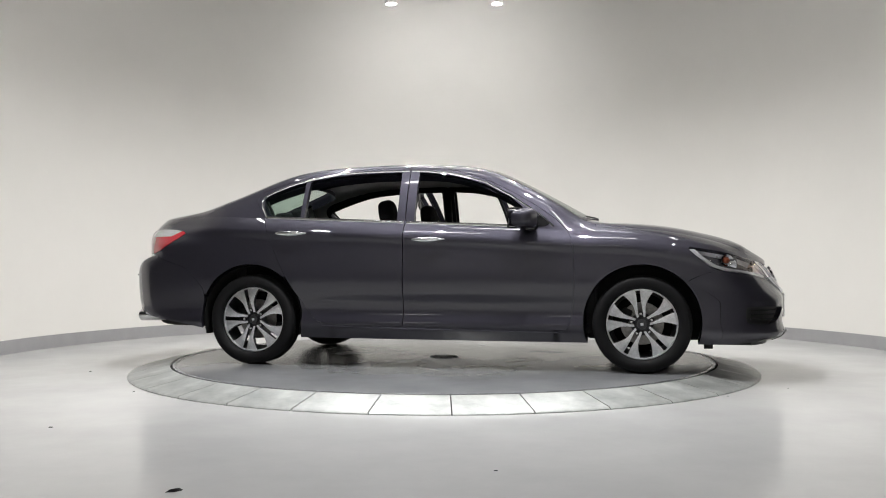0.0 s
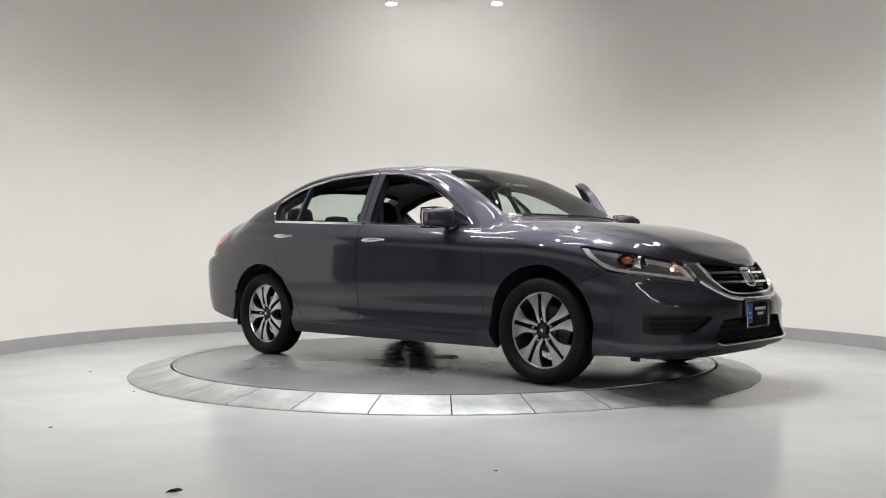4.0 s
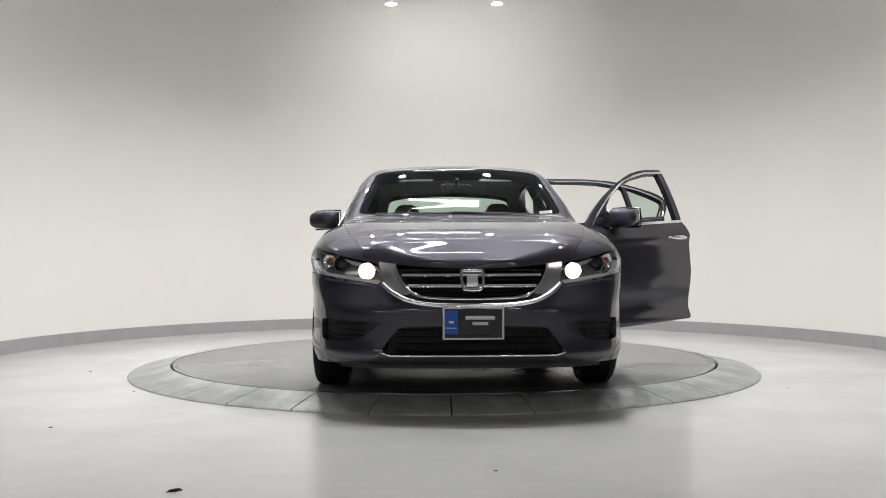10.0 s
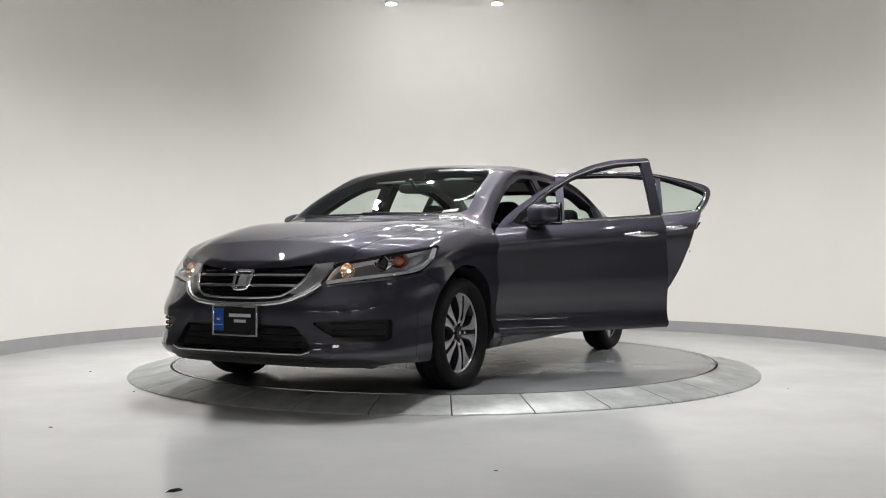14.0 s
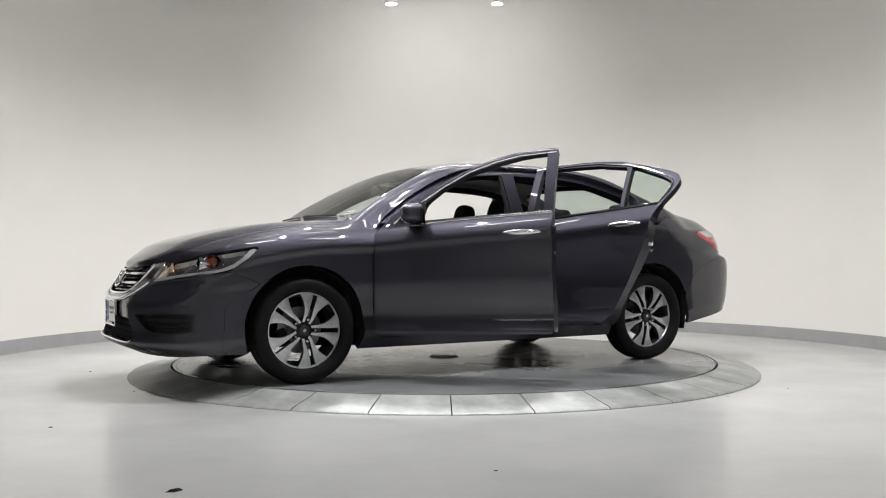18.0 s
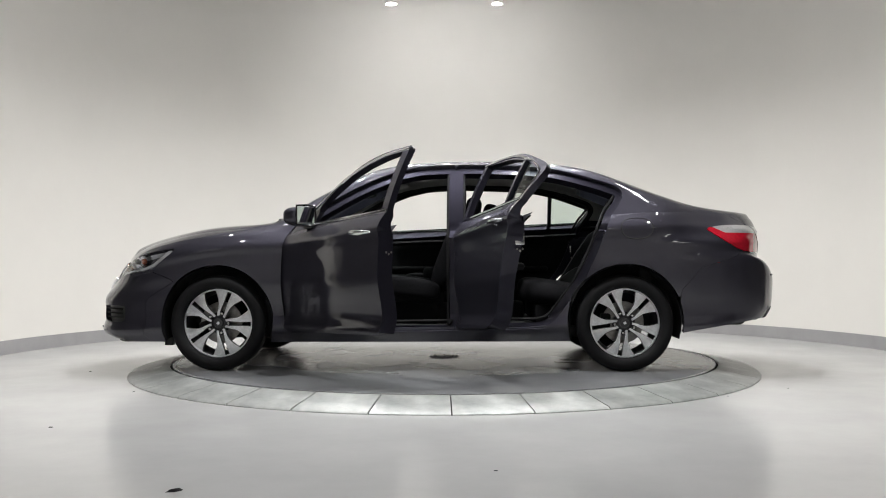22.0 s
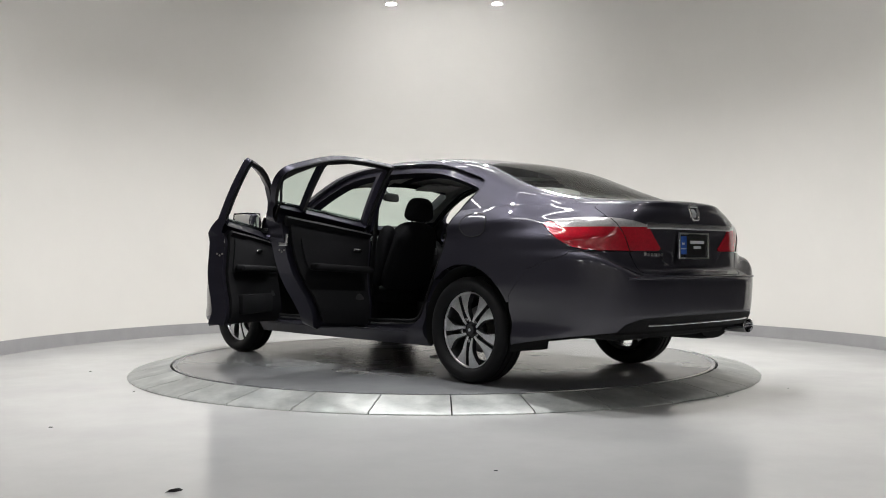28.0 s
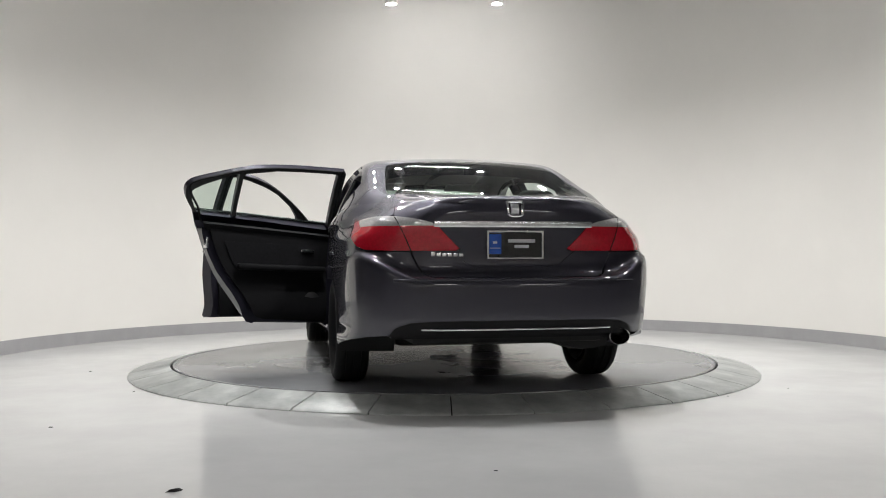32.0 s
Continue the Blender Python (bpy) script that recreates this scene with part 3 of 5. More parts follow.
def section(x, y0, z0):
    """The upper body's half section at x, from the shoulder (y0, z0) to the middle."""
    zr, zm = float(rail_z(x)), float(mid_z(x))
    yr = min(float(rail_y(x)), y0 * 0.86)
    zr = max(zr, z0 + 0.001)
    zm = max(zm, z0 + 0.0012)
    if x > 2.0 or x < -2.3:
        zm = min(zm, z0 + (0.16 if x > 0 else 0.10) * y0 + 0.0012)
        zr = min(zr, zm)
    a = Vector((y0, z0))
    cut_c = min(0.11, yr * 0.3) if x < 1.08 else min(0.05, yr * 0.2)
    crease = 0.62 * ease(1.10, 1.28, x) * (1 - ease(1.95, 2.16, x))
    yc = 0.60 - 0.17 * (x - 1.1)
    over = lambda y: 0.5 * ((y - yc) + math.sqrt((y - yc) ** 2 + 0.022 ** 2))
    hump = lambda y: zm - (zm - zr) * ((1 - crease) * (y / max(yr, 1e-6)) ** 2 + crease * (over(y) - over(0.0)) / max(1e-6, over(yr) - over(0.0)))
    yd = yr - cut_c
    d = Vector((yd, hump(yd)))
    r = Vector((yr, max(z0, d.y + (hump(yd + 0.005) - hump(yd - 0.005)) / 0.01 * cut_c)))
    leg = (r - a).length
    b = r + (a - r) * (min(0.075, leg * 0.45) / max(leg, 1e-6))
    pts = []
    n1, n2 = 18, 13
    n3 = NV - n1 - n2
    nrm = Vector((b.y - a.y, -(b.x - a.x)))
    for k in range(n1):
        t = k / n1
        pts.append(a + (b - a) * t + nrm * (0.10 * t * (1 - t)))
    for k in range(n2):
        t = k / n2
        pts.append(b * (1 - t) ** 2 + r * (2 * t * (1 - t)) + d * t * t)
    for k in range(n3 + 1):
        y = d.x * (1 - k / n3)
        pts.append(Vector((y, hump(y))))
    return pts


UP = np.zeros((len(ST), NV + 1, 3))
for i in range(len(ST)):
    x, y0, z0 = LOW[i, NZ]
    for j, p in enumerate(section(x, y0, z0)):
        UP[i, j] = (x, p.x, p.y)
UPX, UPY, UPZ = UP[..., 0], UP[..., 1], UP[..., 2]
LX, LZ = LOW[..., 0], LOW[..., 2]


def full_up(P):
    Q = P[:, -2::-1].copy()
    Q[..., 1] *= -1
    return np.concatenate([P, Q], 1)


def full_low(P, front):
    """Both halves of the lower surface joined over the nose or the tail."""
    Q = (P[-2::-1] if front else P[:0:-1]).copy()
    Q[..., 1] *= -1
    return np.concatenate([P, Q], 0) if front else np.concatenate([Q, P], 0)


def both(F, front):
    return np.concatenate([F, F[-2::-1]], 0) if front else np.concatenate([F[:0:-1], F], 0)


def both_up(F):
    return np.concatenate([F, F[:, -2::-1]], 1)


GAP = 0.0022
# cut lines in the side view (x, z)
FRONT_DOOR = smooth_poly([(-0.243, 0.290), (-0.243, 0.33), (-0.243, 0.70), (-0.242, 1.0), (-0.243, 1.38), (-0.243, 1.425), (-0.20, 1.424), (0.0, 1.413), (0.1, 1.393), (0.2, 1.369), (0.4, 1.287), (0.6, 1.178), (0.78, 1.062), (0.885, 0.968),
                          (0.925, 0.90), (0.937, 0.83), (0.946, 0.70), (0.944, 0.53), (0.930, 0.40), (0.918, 0.33), (0.905, 0.290), (0.86, 0.276), (0.3, 0.282), (-0.20, 0.290)], 1)
REAR_DOOR = smooth_poly([(-0.249, 0.290), (-0.249, 0.33), (-0.249, 1.38), (-0.249, 1.425), (-0.30, 1.424), (-0.6, 1.418), (-0.75, 1.409), (-0.9, 1.394), (-1.0, 1.374), (-1.1, 1.347), (-1.20, 1.317), (-1.28, 1.293), (-1.345, 1.270), (-1.383, 1.243),
                         (-1.394, 1.210), (-1.380, 1.165), (-1.345, 1.115), (-1.298, 1.06), (-1.250, 0.95), (-1.213, 0.84), (-1.165, 0.735), (-1.117, 0.637), (-1.06, 0.545), (-1.009, 0.476), (-0.955, 0.40), (-0.915, 0.35), (-0.87, 0.318),
                         (-0.80, 0.302), (-0.6, 0.298), (-0.29, 0.291)], 1)
GLASS_F = [(-0.178, 1.006), (-0.178, 1.388), (0.0, 1.373), (0.15, 1.343), (0.315, 1.290), (0.496, 1.195), (0.585, 1.12), (0.64, 0.972), (0.3, 0.990)]
GLASS_R = [(-0.310, 1.018), (-0.310, 1.390), (-0.60, 1.385), (-0.777, 1.375), (-1.0, 1.335), (-1.0, 1.046), (-0.7, 1.034)]
GLASS_Q = [(-1.035, 1.048), (-1.035, 1.330), (-1.15, 1.297), (-1.265, 1.252), (-1.340, 1.208), (-1.326, 1.14), (-1.275, 1.062)]
DLO = [(0.66, 0.976), (0.585, 1.13), (0.496, 1.205), (0.315, 1.302), (0.15, 1.356), (0.0, 1.387), (-0.2, 1.40), (-0.60, 1.398), (-0.777, 1.388), (-1.0, 1.349), (-1.15, 1.30), (-1.262, 1.246), (-1.312, 1.205),
       (-1.30, 1.14), (-1.258, 1.064), (-1.0, 1.053), (-0.253, 1.020)]


def arch(x, z, r, cx):
    return np.maximum(np.hypot(x - cx, z - 0.338) - r, z - 2.0)


ARCH_R = 0.386
f_arch = np.minimum(arch(LX, LZ, ARCH_R, AXLE), arch(LX, LZ, ARCH_R + 0.004, -AXLE))

car = new("saloon_car")
tagged(car, "dark grey metallic four-door saloon with both doors of one side open", "car")


def door_region(poly, P):
    return inside(poly, P[..., 0], P[..., 2])


SIDES = ((False, "left"), (True, "right"))
fd_low, fd_up = door_region(FRONT_DOOR, LOW), door_region(FRONT_DOOR, UP)
rd_low, rd_up = door_region(REAR_DOOR, LOW), door_region(REAR_DOOR, UP)
glass_f, glass_r, glass_q = (rounded(g, UPX, UPZ, 0.012) for g in (GLASS_F, GLASS_R, GLASS_Q))

# lamps and other openings of the lower skin, in (arc, z)
S_HEAD = smooth_poly([(sp(z, y, x), z) for x, y, z in (
    (1.680, None, 0.838), (1.684, None, 0.832), (1.75, None, 0.772), (1.82, None, 0.712), (1.862, None, 0.692), (1.93, None, 0.678), (None, 0.76, 0.666), (None, 0.62, 0.646), (None, 0.50, 0.628), (None, 0.472, 0.626),
    (None, 0.478, 0.68), (None, 0.495, 0.734), (None, 0.53, 0.742), (None, 0.66, 0.766), (1.95, None, 0.793), (1.83, None, 0.814))], 1)
S_TAIL = smooth_poly([(sr(z, y, x), z) for x, y, z in (
    (-1.945, None, 0.968), (-1.952, None, 0.958), (-2.06, None, 0.885), (-2.19, None, 0.812), (None, 0.70, 0.803), (None, 0.45, 0.803), (None, 0.288, 0.803), (None, 0.30, 0.812), (None, 0.36, 0.872),
    (None, 0.425, 0.942), (None, 0.46, 0.957), (None, 0.55, 0.976), (None, 0.64, 0.990), (-2.14, None, 0.992), (-2.04, None, 0.984))], 1)
MID = sp(0.6, 0.0) + 0.3
S_FOG = smooth_poly([(sp(z, y), z) for y, z in ((0.800, 0.445), (0.802, 0.42), (0.802, 0.35), (0.795, 0.33), (0.72, 0.325), (0.62, 0.334), (0.545, 0.372), (0.475, 0.42), (0.475, 0.432), (0.60, 0.440))], 1)
S_MOUTH = smooth_poly([(sp(z, y), z) for y, z in ((0.475, 0.272), (0.44, 0.335), (0.385, 0.402), (0.34, 0.412))] + [(MID, 0.415), (MID, 0.262), (sp(0.265, 0.35), 0.262)], 1)
S_GRILLE = smooth_poly([(sp(z, y), z) for y, z in ((0.408, 0.74), (0.392, 0.69), (0.36, 0.63), (0.318, 0.584), (0.27, 0.560), (0.2, 0.553))] + [(MID, 0.549), (MID, 0.80), (sp(0.745, 0.41), 0.80)], 1)
S_GRILLE_OUT = smooth_poly([(sp(z, y), z) for y, z in ((0.493, 0.745), (0.474, 0.68), (0.468, 0.624), (0.42, 0.583), (0.36, 0.547), (0.28, 0.525), (0.2, 0.516))] + [(MID, 0.511), (MID, 0.86), (sp(0.745, 0.495), 0.86)], 1)
f_head = inside(S_HEAD, LOW_S, LZ)
f_tail = inside(S_TAIL, LOW_S, LZ)
f_fog = inside(S_FOG, LOW_S, LZ)
f_mouth = inside(S_MOUTH, LOW_S, LZ)
f_grille = inside(S_GRILLE, LOW_S, LZ)
f_gout = inside(S_GRILLE_OUT, LOW_S, LZ)
# bumper lines
S_FB = [(sx(1.72), 0.10), (sx(1.70), 0.61), (sp(0.66, None, 1.77), 0.652), (sp(0.69, None, 1.862), 0.684)] + [(sp(z, y), z) for y, z in ((0.76, 0.660), (0.62, 0.640), (0.50, 0.622), (0.465, 0.66), (0.46, 0.74))] + [(sp(0.745, 0.46), 0.90), (MID, 0.90), (MID, 0.0), (sx(1.7), 0.0)]
f_fb = inside(S_FB, LOW_S, LZ)
S_RB = [(sx(-1.72), 0.0), (sx(-1.765), 0.55), (sx(-1.90), 0.70), (sr(0.79, None, -2.18), 0.798), (sr(0.797, 0.565), 0.797), (sr(0.68, 0.505), 0.678), (sr(0.66, 0.45), 0.660), (-0.3, 0.657), (-0.3, 0.0)]
f_rb = inside(S_RB, LOW_S, LZ)
S_TRUNK = [(sr(1.04, 0.63), 1.2), (sr(1.04, 0.63), 1.05), (sr(0.985, 0.636), 0.985), (sr(0.80, 0.558), 0.80), (sr(0.68, 0.498), 0.681), (sr(0.66, 0.45), 0.664), (-0.3, 0.661), (-0.3, 1.2)]
f_trunk_low = inside(S_TRUNK, LOW_S, LZ)

OUT = lambda *fs: np.maximum.reduce(fs)
f_fender_low = OUT(-(fd_low) + GAP, sx(0.80) - LOW_S, f_fb * -1 + GAP, -f_head + GAP, -f_arch, -f_gout)
f_quarter_low = OUT(-(rd_low) + GAP, LOW_S - sx(-0.75), -f_rb + GAP, -f_tail + GAP, -f_arch, -f_trunk_low + GAP)
sill_low = OUT(-rd_low + GAP, -fd_low + GAP, sx(-0.80) - LOW_S, LOW_S - sx(0.85), LZ - 0.6, -f_arch)

# upper skin: bonnet, wings, glass, roof, boot lid
HOOD = [(1.02, 0.0), (1.02, 0.72), (1.1, 0.755), (1.3, 0.745), (1.6, 0.705), (1.8, 0.665), (1.95, 0.62), (2.1, 0.56), (2.6, 0.48), (2.6, -0.2), (1.02, -0.2)]
WSCREEN = smooth_poly([(1.055, -0.8), (1.055, 0.30), (1.00, 0.58), (0.945, 0.672), (0.86, 0.658), (0.60, 0.612), (0.36, 0.578), (0.34, 0.4), (0.315, 0.2), (0.31, -0.8)], 1)
RSCREEN = smooth_poly([(-1.20, -0.8), (-1.21, 0.30), (-1.25, 0.52), (-1.33, 0.550), (-1.6, 0.588), (-1.82, 0.616), (-1.92, 0.60), (-1.952, 0.35), (-1.962, -0.8)], 1)
BOOT = [(-1.985, -0.8), (-1.97, 0.40), (-1.93, 0.58), (-2.05, 0.612), (-2.7, 0.622), (-2.7, -0.8)]
f_hood = inside(HOOD, UPX, UPY)
f_ws = inside(WSCREEN, UPX, UPY)
f_rs = inside(RSCREEN, UPX, UPY)
f_boot = inside(BOOT, UPX, UPY)
f_sidewin = np.minimum(fd_up, rd_up)
f_roof = OUT(-f_hood + GAP, -f_ws + 0.003, -f_rs + 0.003, -f_boot + GAP, -f_sidewin + GAP, UPX - 1.08, -2.02 - UPX)

FULL_UP = full_up(UP)
panel("bonnet", [(FULL_UP, both_up(f_hood))], PAINT, car, depth=0.03)
panel("roof", [(FULL_UP, both_up(f_roof))], PAINT, car, "dark grey roof with its pillars", depth=0.03)
panel("windscreen", [(FULL_UP, both_up(f_ws))], GLASS_DARK, car, "green-tinted windscreen", depth=0.0)
panel("rear_window", [(FULL_UP, both_up(f_rs))], GLASS_DARK, car, "green-tinted rear window", depth=0.0)
LOWR, LOWF = full_low(LOW, False), full_low(LOW, True)
panel("boot_lid", [(FULL_UP, both_up(f_boot)), (LOWR, both(OUT(f_trunk_low, -f_tail + GAP), False))], PAINT, car, depth=0.02)
panel("rear_bumper", [(LOWR, both(OUT(f_rb, -f_arch, LOW_S - sx(-1.0)), False))], PAINT, car, depth=0.03)
panel("front_bumper", [(LOWF, both(OUT(f_fb, -f_arch, -f_fog, -f_mouth, -f_gout, sx(1.0) - LOW_S), True))], PAINT, car, depth=0.04)
f_wing_up = OUT(-f_hood + GAP, 1.082 - UPX, UPX - 2.4)
f_quarter_up = OUT(-f_boot + GAP, UPX + 2.022)


def front_pt(y, z, off=0.0):
    """A point of the nose at the half width y and height z, off metres proud."""
    w = float(base_width(2.1)) + 0.22 * float(low_roll(z)) + float(top_roll(max(0.0, float(top_z(2.1)) - z)))
    a, b = nose_shares(z)
    x = XCF + (float(nose_x(z)) - XCF) * float(np.interp(min(1.0, abs(y) / w), b[::-1], a[::-1]))
    return Vector((x + off, y, z))


def corner_pt(x, z, proud, sgn):
    """A point of the front corner's side at (x, z)."""
    a, b = nose_shares(z)
    k = float(np.interp((x - XCF) / (float(nose_x(z)) - XCF), a, b))
    y = float(base_width(x) + top_roll(max(0.0, float(top_z(x)) - z)) + low_roll(z) * low_ease(x)) * k
    return Vector((x, sgn * (y + proud), z))


def rear_pt(y, z, off=0.0):
    w = float(base_width(-2.2)) + 0.55 * float(low_roll(z)) + 1.8 * float(top_roll(max(0.0, float(top_z(-2.2)) - z))) - float(tumble(-2.3, z))
    k = min(1.0, abs(y) / w)
    x = XCR + (float(tail_x(ledge(z, k))) - XCR) * float(np.interp(k, PLAN_TAIL[1][::-1], PLAN_TAIL[0][::-1]))
    return Vector((x - off, y, z))


def side_y(x, z):
    return float(base_width(x) + top_roll(top_z(x) - z) * taper(x) + low_roll(z) * low_ease(x) - tumble(x, z))


def skin_y(x, z):
    """The half width of the closed body at (x, z)."""
    zt = float(top_z(x))
    if z <= zt:
        return side_y(x, z)
    pts = section(x, side_y(x, zt), zt)[:34]
    return float(np.interp(z, [p.y for p in pts], [p.x for p in pts]))


def fillet(pts, radius, proud, mir, closed=False, seg=6, flat=1.0):
    """A thin moulding laid on the body's side along (x, z) points."""
    path = []
    m = len(pts)
    for k in range(m if closed else m - 1):
        (x0, z0), (x1, z1) = pts[k], pts[(k + 1) % m]
        n = max(1, int(math.hypot(x1 - x0, z1 - z0) / 0.05))
        path += [(x0 + (x1 - x0) * q / n, z0 + (z1 - z0) * q / n) for q in range(n)]
    if not closed:
        path.append(tuple(pts[-1]))
    s = -1 if mir else 1
    return tube_bm([(x, s * (skin_y(x, z) + proud), z) for x, z in path], radius, seg, closed=closed, flat=flat)


def strip(fn, ys, z0, z1, proud, thick=0.01):
    """A bar that follows the nose or the tail from side to side; z0 and z1 may be functions of y."""
    bm = bmesh.new()
    rows = []
    for y in ys:
        a = z0(y) if callable(z0) else z0
        b = z1(y) if callable(z1) else z1
        m = (a + b) / 2
        rows.append([bm.verts.new(p) for p in (fn(y, a, -thick), fn(y, a, proud * 0.6), fn(y, m, proud), fn(y, b, proud * 0.6), fn(y, b, -thick))])
    for p, q in zip(rows, rows[1:]):
        for k in range(4):
            bm.faces.new((p[k], p[k + 1], q[k + 1], q[k]))
    bm.faces.new(rows[0])
    bm.faces.new(rows[-1])
    return bm


def moved(bm, m):
    bmesh.ops.transform(bm, matrix=m, verts=bm.verts)
    return bm


def lin(a, b, n):
    return [a + (b - a) * k / (n - 1) for k in range(n)]


# wings, quarters, sills, inner frame
frame_lift = lambda co: -0.055 if co.z < 1.0 else -0.03
ap_f_low, ap_f_up = fd_low + 0.045, fd_up + 0.045
ap_r_low, ap_r_up = rd_low + 0.045, rd_up + 0.045
cab_low = OUT(LX - 1.05, -1.5 - LX, 0.215 - LZ)
cab_up = OUT(UPX - 1.05, -1.5 - UPX)
door_depth = lambda co: 0.105 - 0.065 * max(0.0, min(1.0, (co.z - 0.94) / 0.10))
for mir, side in SIDES:
    panel("front_wing", [(LOW, f_fender_low), (UP, f_wing_up)], PAINT, car, depth=0.05, mirror=mir)
    panel("rear_quarter_panel", [(LOW, f_quarter_low), (UP, f_quarter_up)], PAINT, car, depth=0.05, mirror=mir)
    panel("sill", [(LOW, sill_low)], PAINT, car, depth=0.05, mirror=mir)
    part("sill_edge", fillet([(-0.84, 0.288), (-0.6, 0.283), (0.0, 0.272), (0.88, 0.262)], 0.0055, 0.001, mir), PAINT, car)
    panel("door_frame", [(LOW, OUT(cab_low, -ap_f_low, -ap_r_low, -f_arch)), (UP, OUT(cab_up, -ap_f_up, -ap_r_up, -f_ws, -f_rs, -f_hood))], JAMB_SHADED, car,
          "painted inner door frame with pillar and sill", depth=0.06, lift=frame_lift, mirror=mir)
    for poly in (FRONT_DOOR, REAR_DOOR):
        part("door_seal", fillet(smooth_poly(inset(poly, 0.052), 1), 0.010, -0.052, mir, closed=True), RUBBER, car, "black rubber door seal")

panel("headliner", [(FULL_UP, both_up(OUT(f_roof, UPX - 0.98, -1.6 - UPX, 1.12 - UPZ)))], HEADLINER, car, "grey fabric headliner", depth=0.0, lift=-0.055)

# ---- lamps
for mir, side in SIDES:
    sgn = -1 if mir else 1
    hl = panel("headlamp", [(LOW, f_head)], glass("clear_headlamp_cover", (0.93, 0.93, 0.94), ior=1.35), car, "clear headlamp with amber marker, switched on", depth=0.0, lift=0.001, mirror=mir)
    panel("housing", [(LOW, f_head + 0.003)], LAMP_SILVER, hl, depth=-0.040, lift=-0.062, mirror=mir)

    def lamp_pt(y, z, off):
        p = front_pt(y, z, off)
        return Vector((p.x, p.y * sgn, p.z))
    # light pipe along the lower and outer rim
    panel("light_strip", [(LOW, OUT(f_head + 0.004, -inside(np.array(S_HEAD) + (0.026, 0.018), LOW_S, LZ)))], LAMP_PIPE, hl, "pale lamp strip", depth=0.012, lift=-0.010, mirror=mir)
    panel("bezel", [(LOW, OUT(inside(np.array(S_HEAD) + (0.026, 0.018), LOW_S, LZ), f_head + 0.006))], LAMP_DARK, hl, "grey inner lamp bezel", depth=0.02, lift=-0.058, mirror=mir)
    # projector, bowl with the lit bulb, amber corner
    p = lamp_pt(0.697, 0.734, -0.034)
    part("projector_ring", moved(lathe_bm([(0.037, -0.03), (0.039, 0.0), (0.044, 0.006), (0.047, 0.0), (0.047, -0.06)], 32, "X"), Matrix.Translation(p)), CHROME, hl, "chrome projector ring")
    part("projector", moved(lathe_bm([(0.0005, 0.014), (0.014, 0.011), (0.026, 0.004), (0.036, -0.010), (0.037, -0.03)], 32, "X"), Matrix.Translation(p)), GLOSS_BLACK, hl, "dark glossy projector lens")
    p = lamp_pt(0.556, 0.694, -0.034)
    bowl = [(r, r * r / 0.060 - 0.028) for r in (0.004, 0.010, 0.016, 0.022, 0.028, 0.034, 0.039, 0.043)] + [(0.046, 0.0)]
    part("reflector", moved(lathe_bm(bowl, 36, "X"), Matrix.Translation(p)), WARM_CHROME, hl, "warm-tinted lamp bowl")
    part("bulb", moved(lathe_bm([(0.0005, -0.004), (0.006, -0.007), (0.008, -0.013), (0.006, -0.019), (0.0005, -0.022)], 16, "X"), Matrix.Translation(p)), LAMP_ON, hl, "glowing warm white bulb")
    face = Matrix.Translation((1.932, sgn * 0.768, 0.748)) @ Matrix.Rotation(radians(48 * sgn), 4, "Z")
    part("marker_bowl", moved(lathe_bm([(0.012, -0.026), (0.034, -0.014), (0.050, 0.008)], 28, "X"), face @ Matrix.Diagonal((1, 1.1, 0.78, 1))), CHROME, hl)
    bm = bmesh.new()
    bmesh.ops.create_uvsphere(bm, u_segments=18, v_segments=12, radius=0.030)
    part("marker", moved(bm, face @ Matrix.Diagonal((0.6, 1.05, 0.75, 1))), AMBER, hl, "amber side marker")
    for k in range(3):
        p = Vector((1.80 + 0.035 * k, sgn * (0.800 - 0.012 * k), 0.796 - 0.006 * k))
        part("inner_reflector", moved(box_bm(-0.012, 0.012, -0.008, 0.008, -0.012, 0.012, 0.004), Matrix.Translation(p)), CHROME, hl)

    split_z = 0.936 + 0.40 * np.maximum(0, LOW_S - sr(0.97, None, -2.08))
    clear_top = OUT(f_tail, split_z - LZ)
    tl = panel("tail_lamp", [(LOW, OUT(f_tail, LZ - split_z))], RED_LENS, car, "red tail lamp with a clear upper band", depth=0.03, mirror=mir, lift=0.003)
    panel("clear_band", [(LOW, OUT(clear_top))], CLEAR_LENS, tl, "clear white lamp band", depth=0.03, mirror=mir, lift=0.003)
    part("seam", tube_bm([rear_pt(sgn * (0.560 + 0.42 * (z - 0.803)), z, 0.003) for z in lin(0.803, 0.984, 8)], 0.003, 6), GLOSS_BLACK, tl)
    for q in range(6):
        y = 0.48 + 0.030 * q
        part("rib", strip(rear_pt, [sgn * (y + 0.004 * k) for k in range(3)], 0.940, 0.960, 0.0055, 0.0), CLEAR_LENS, tl)

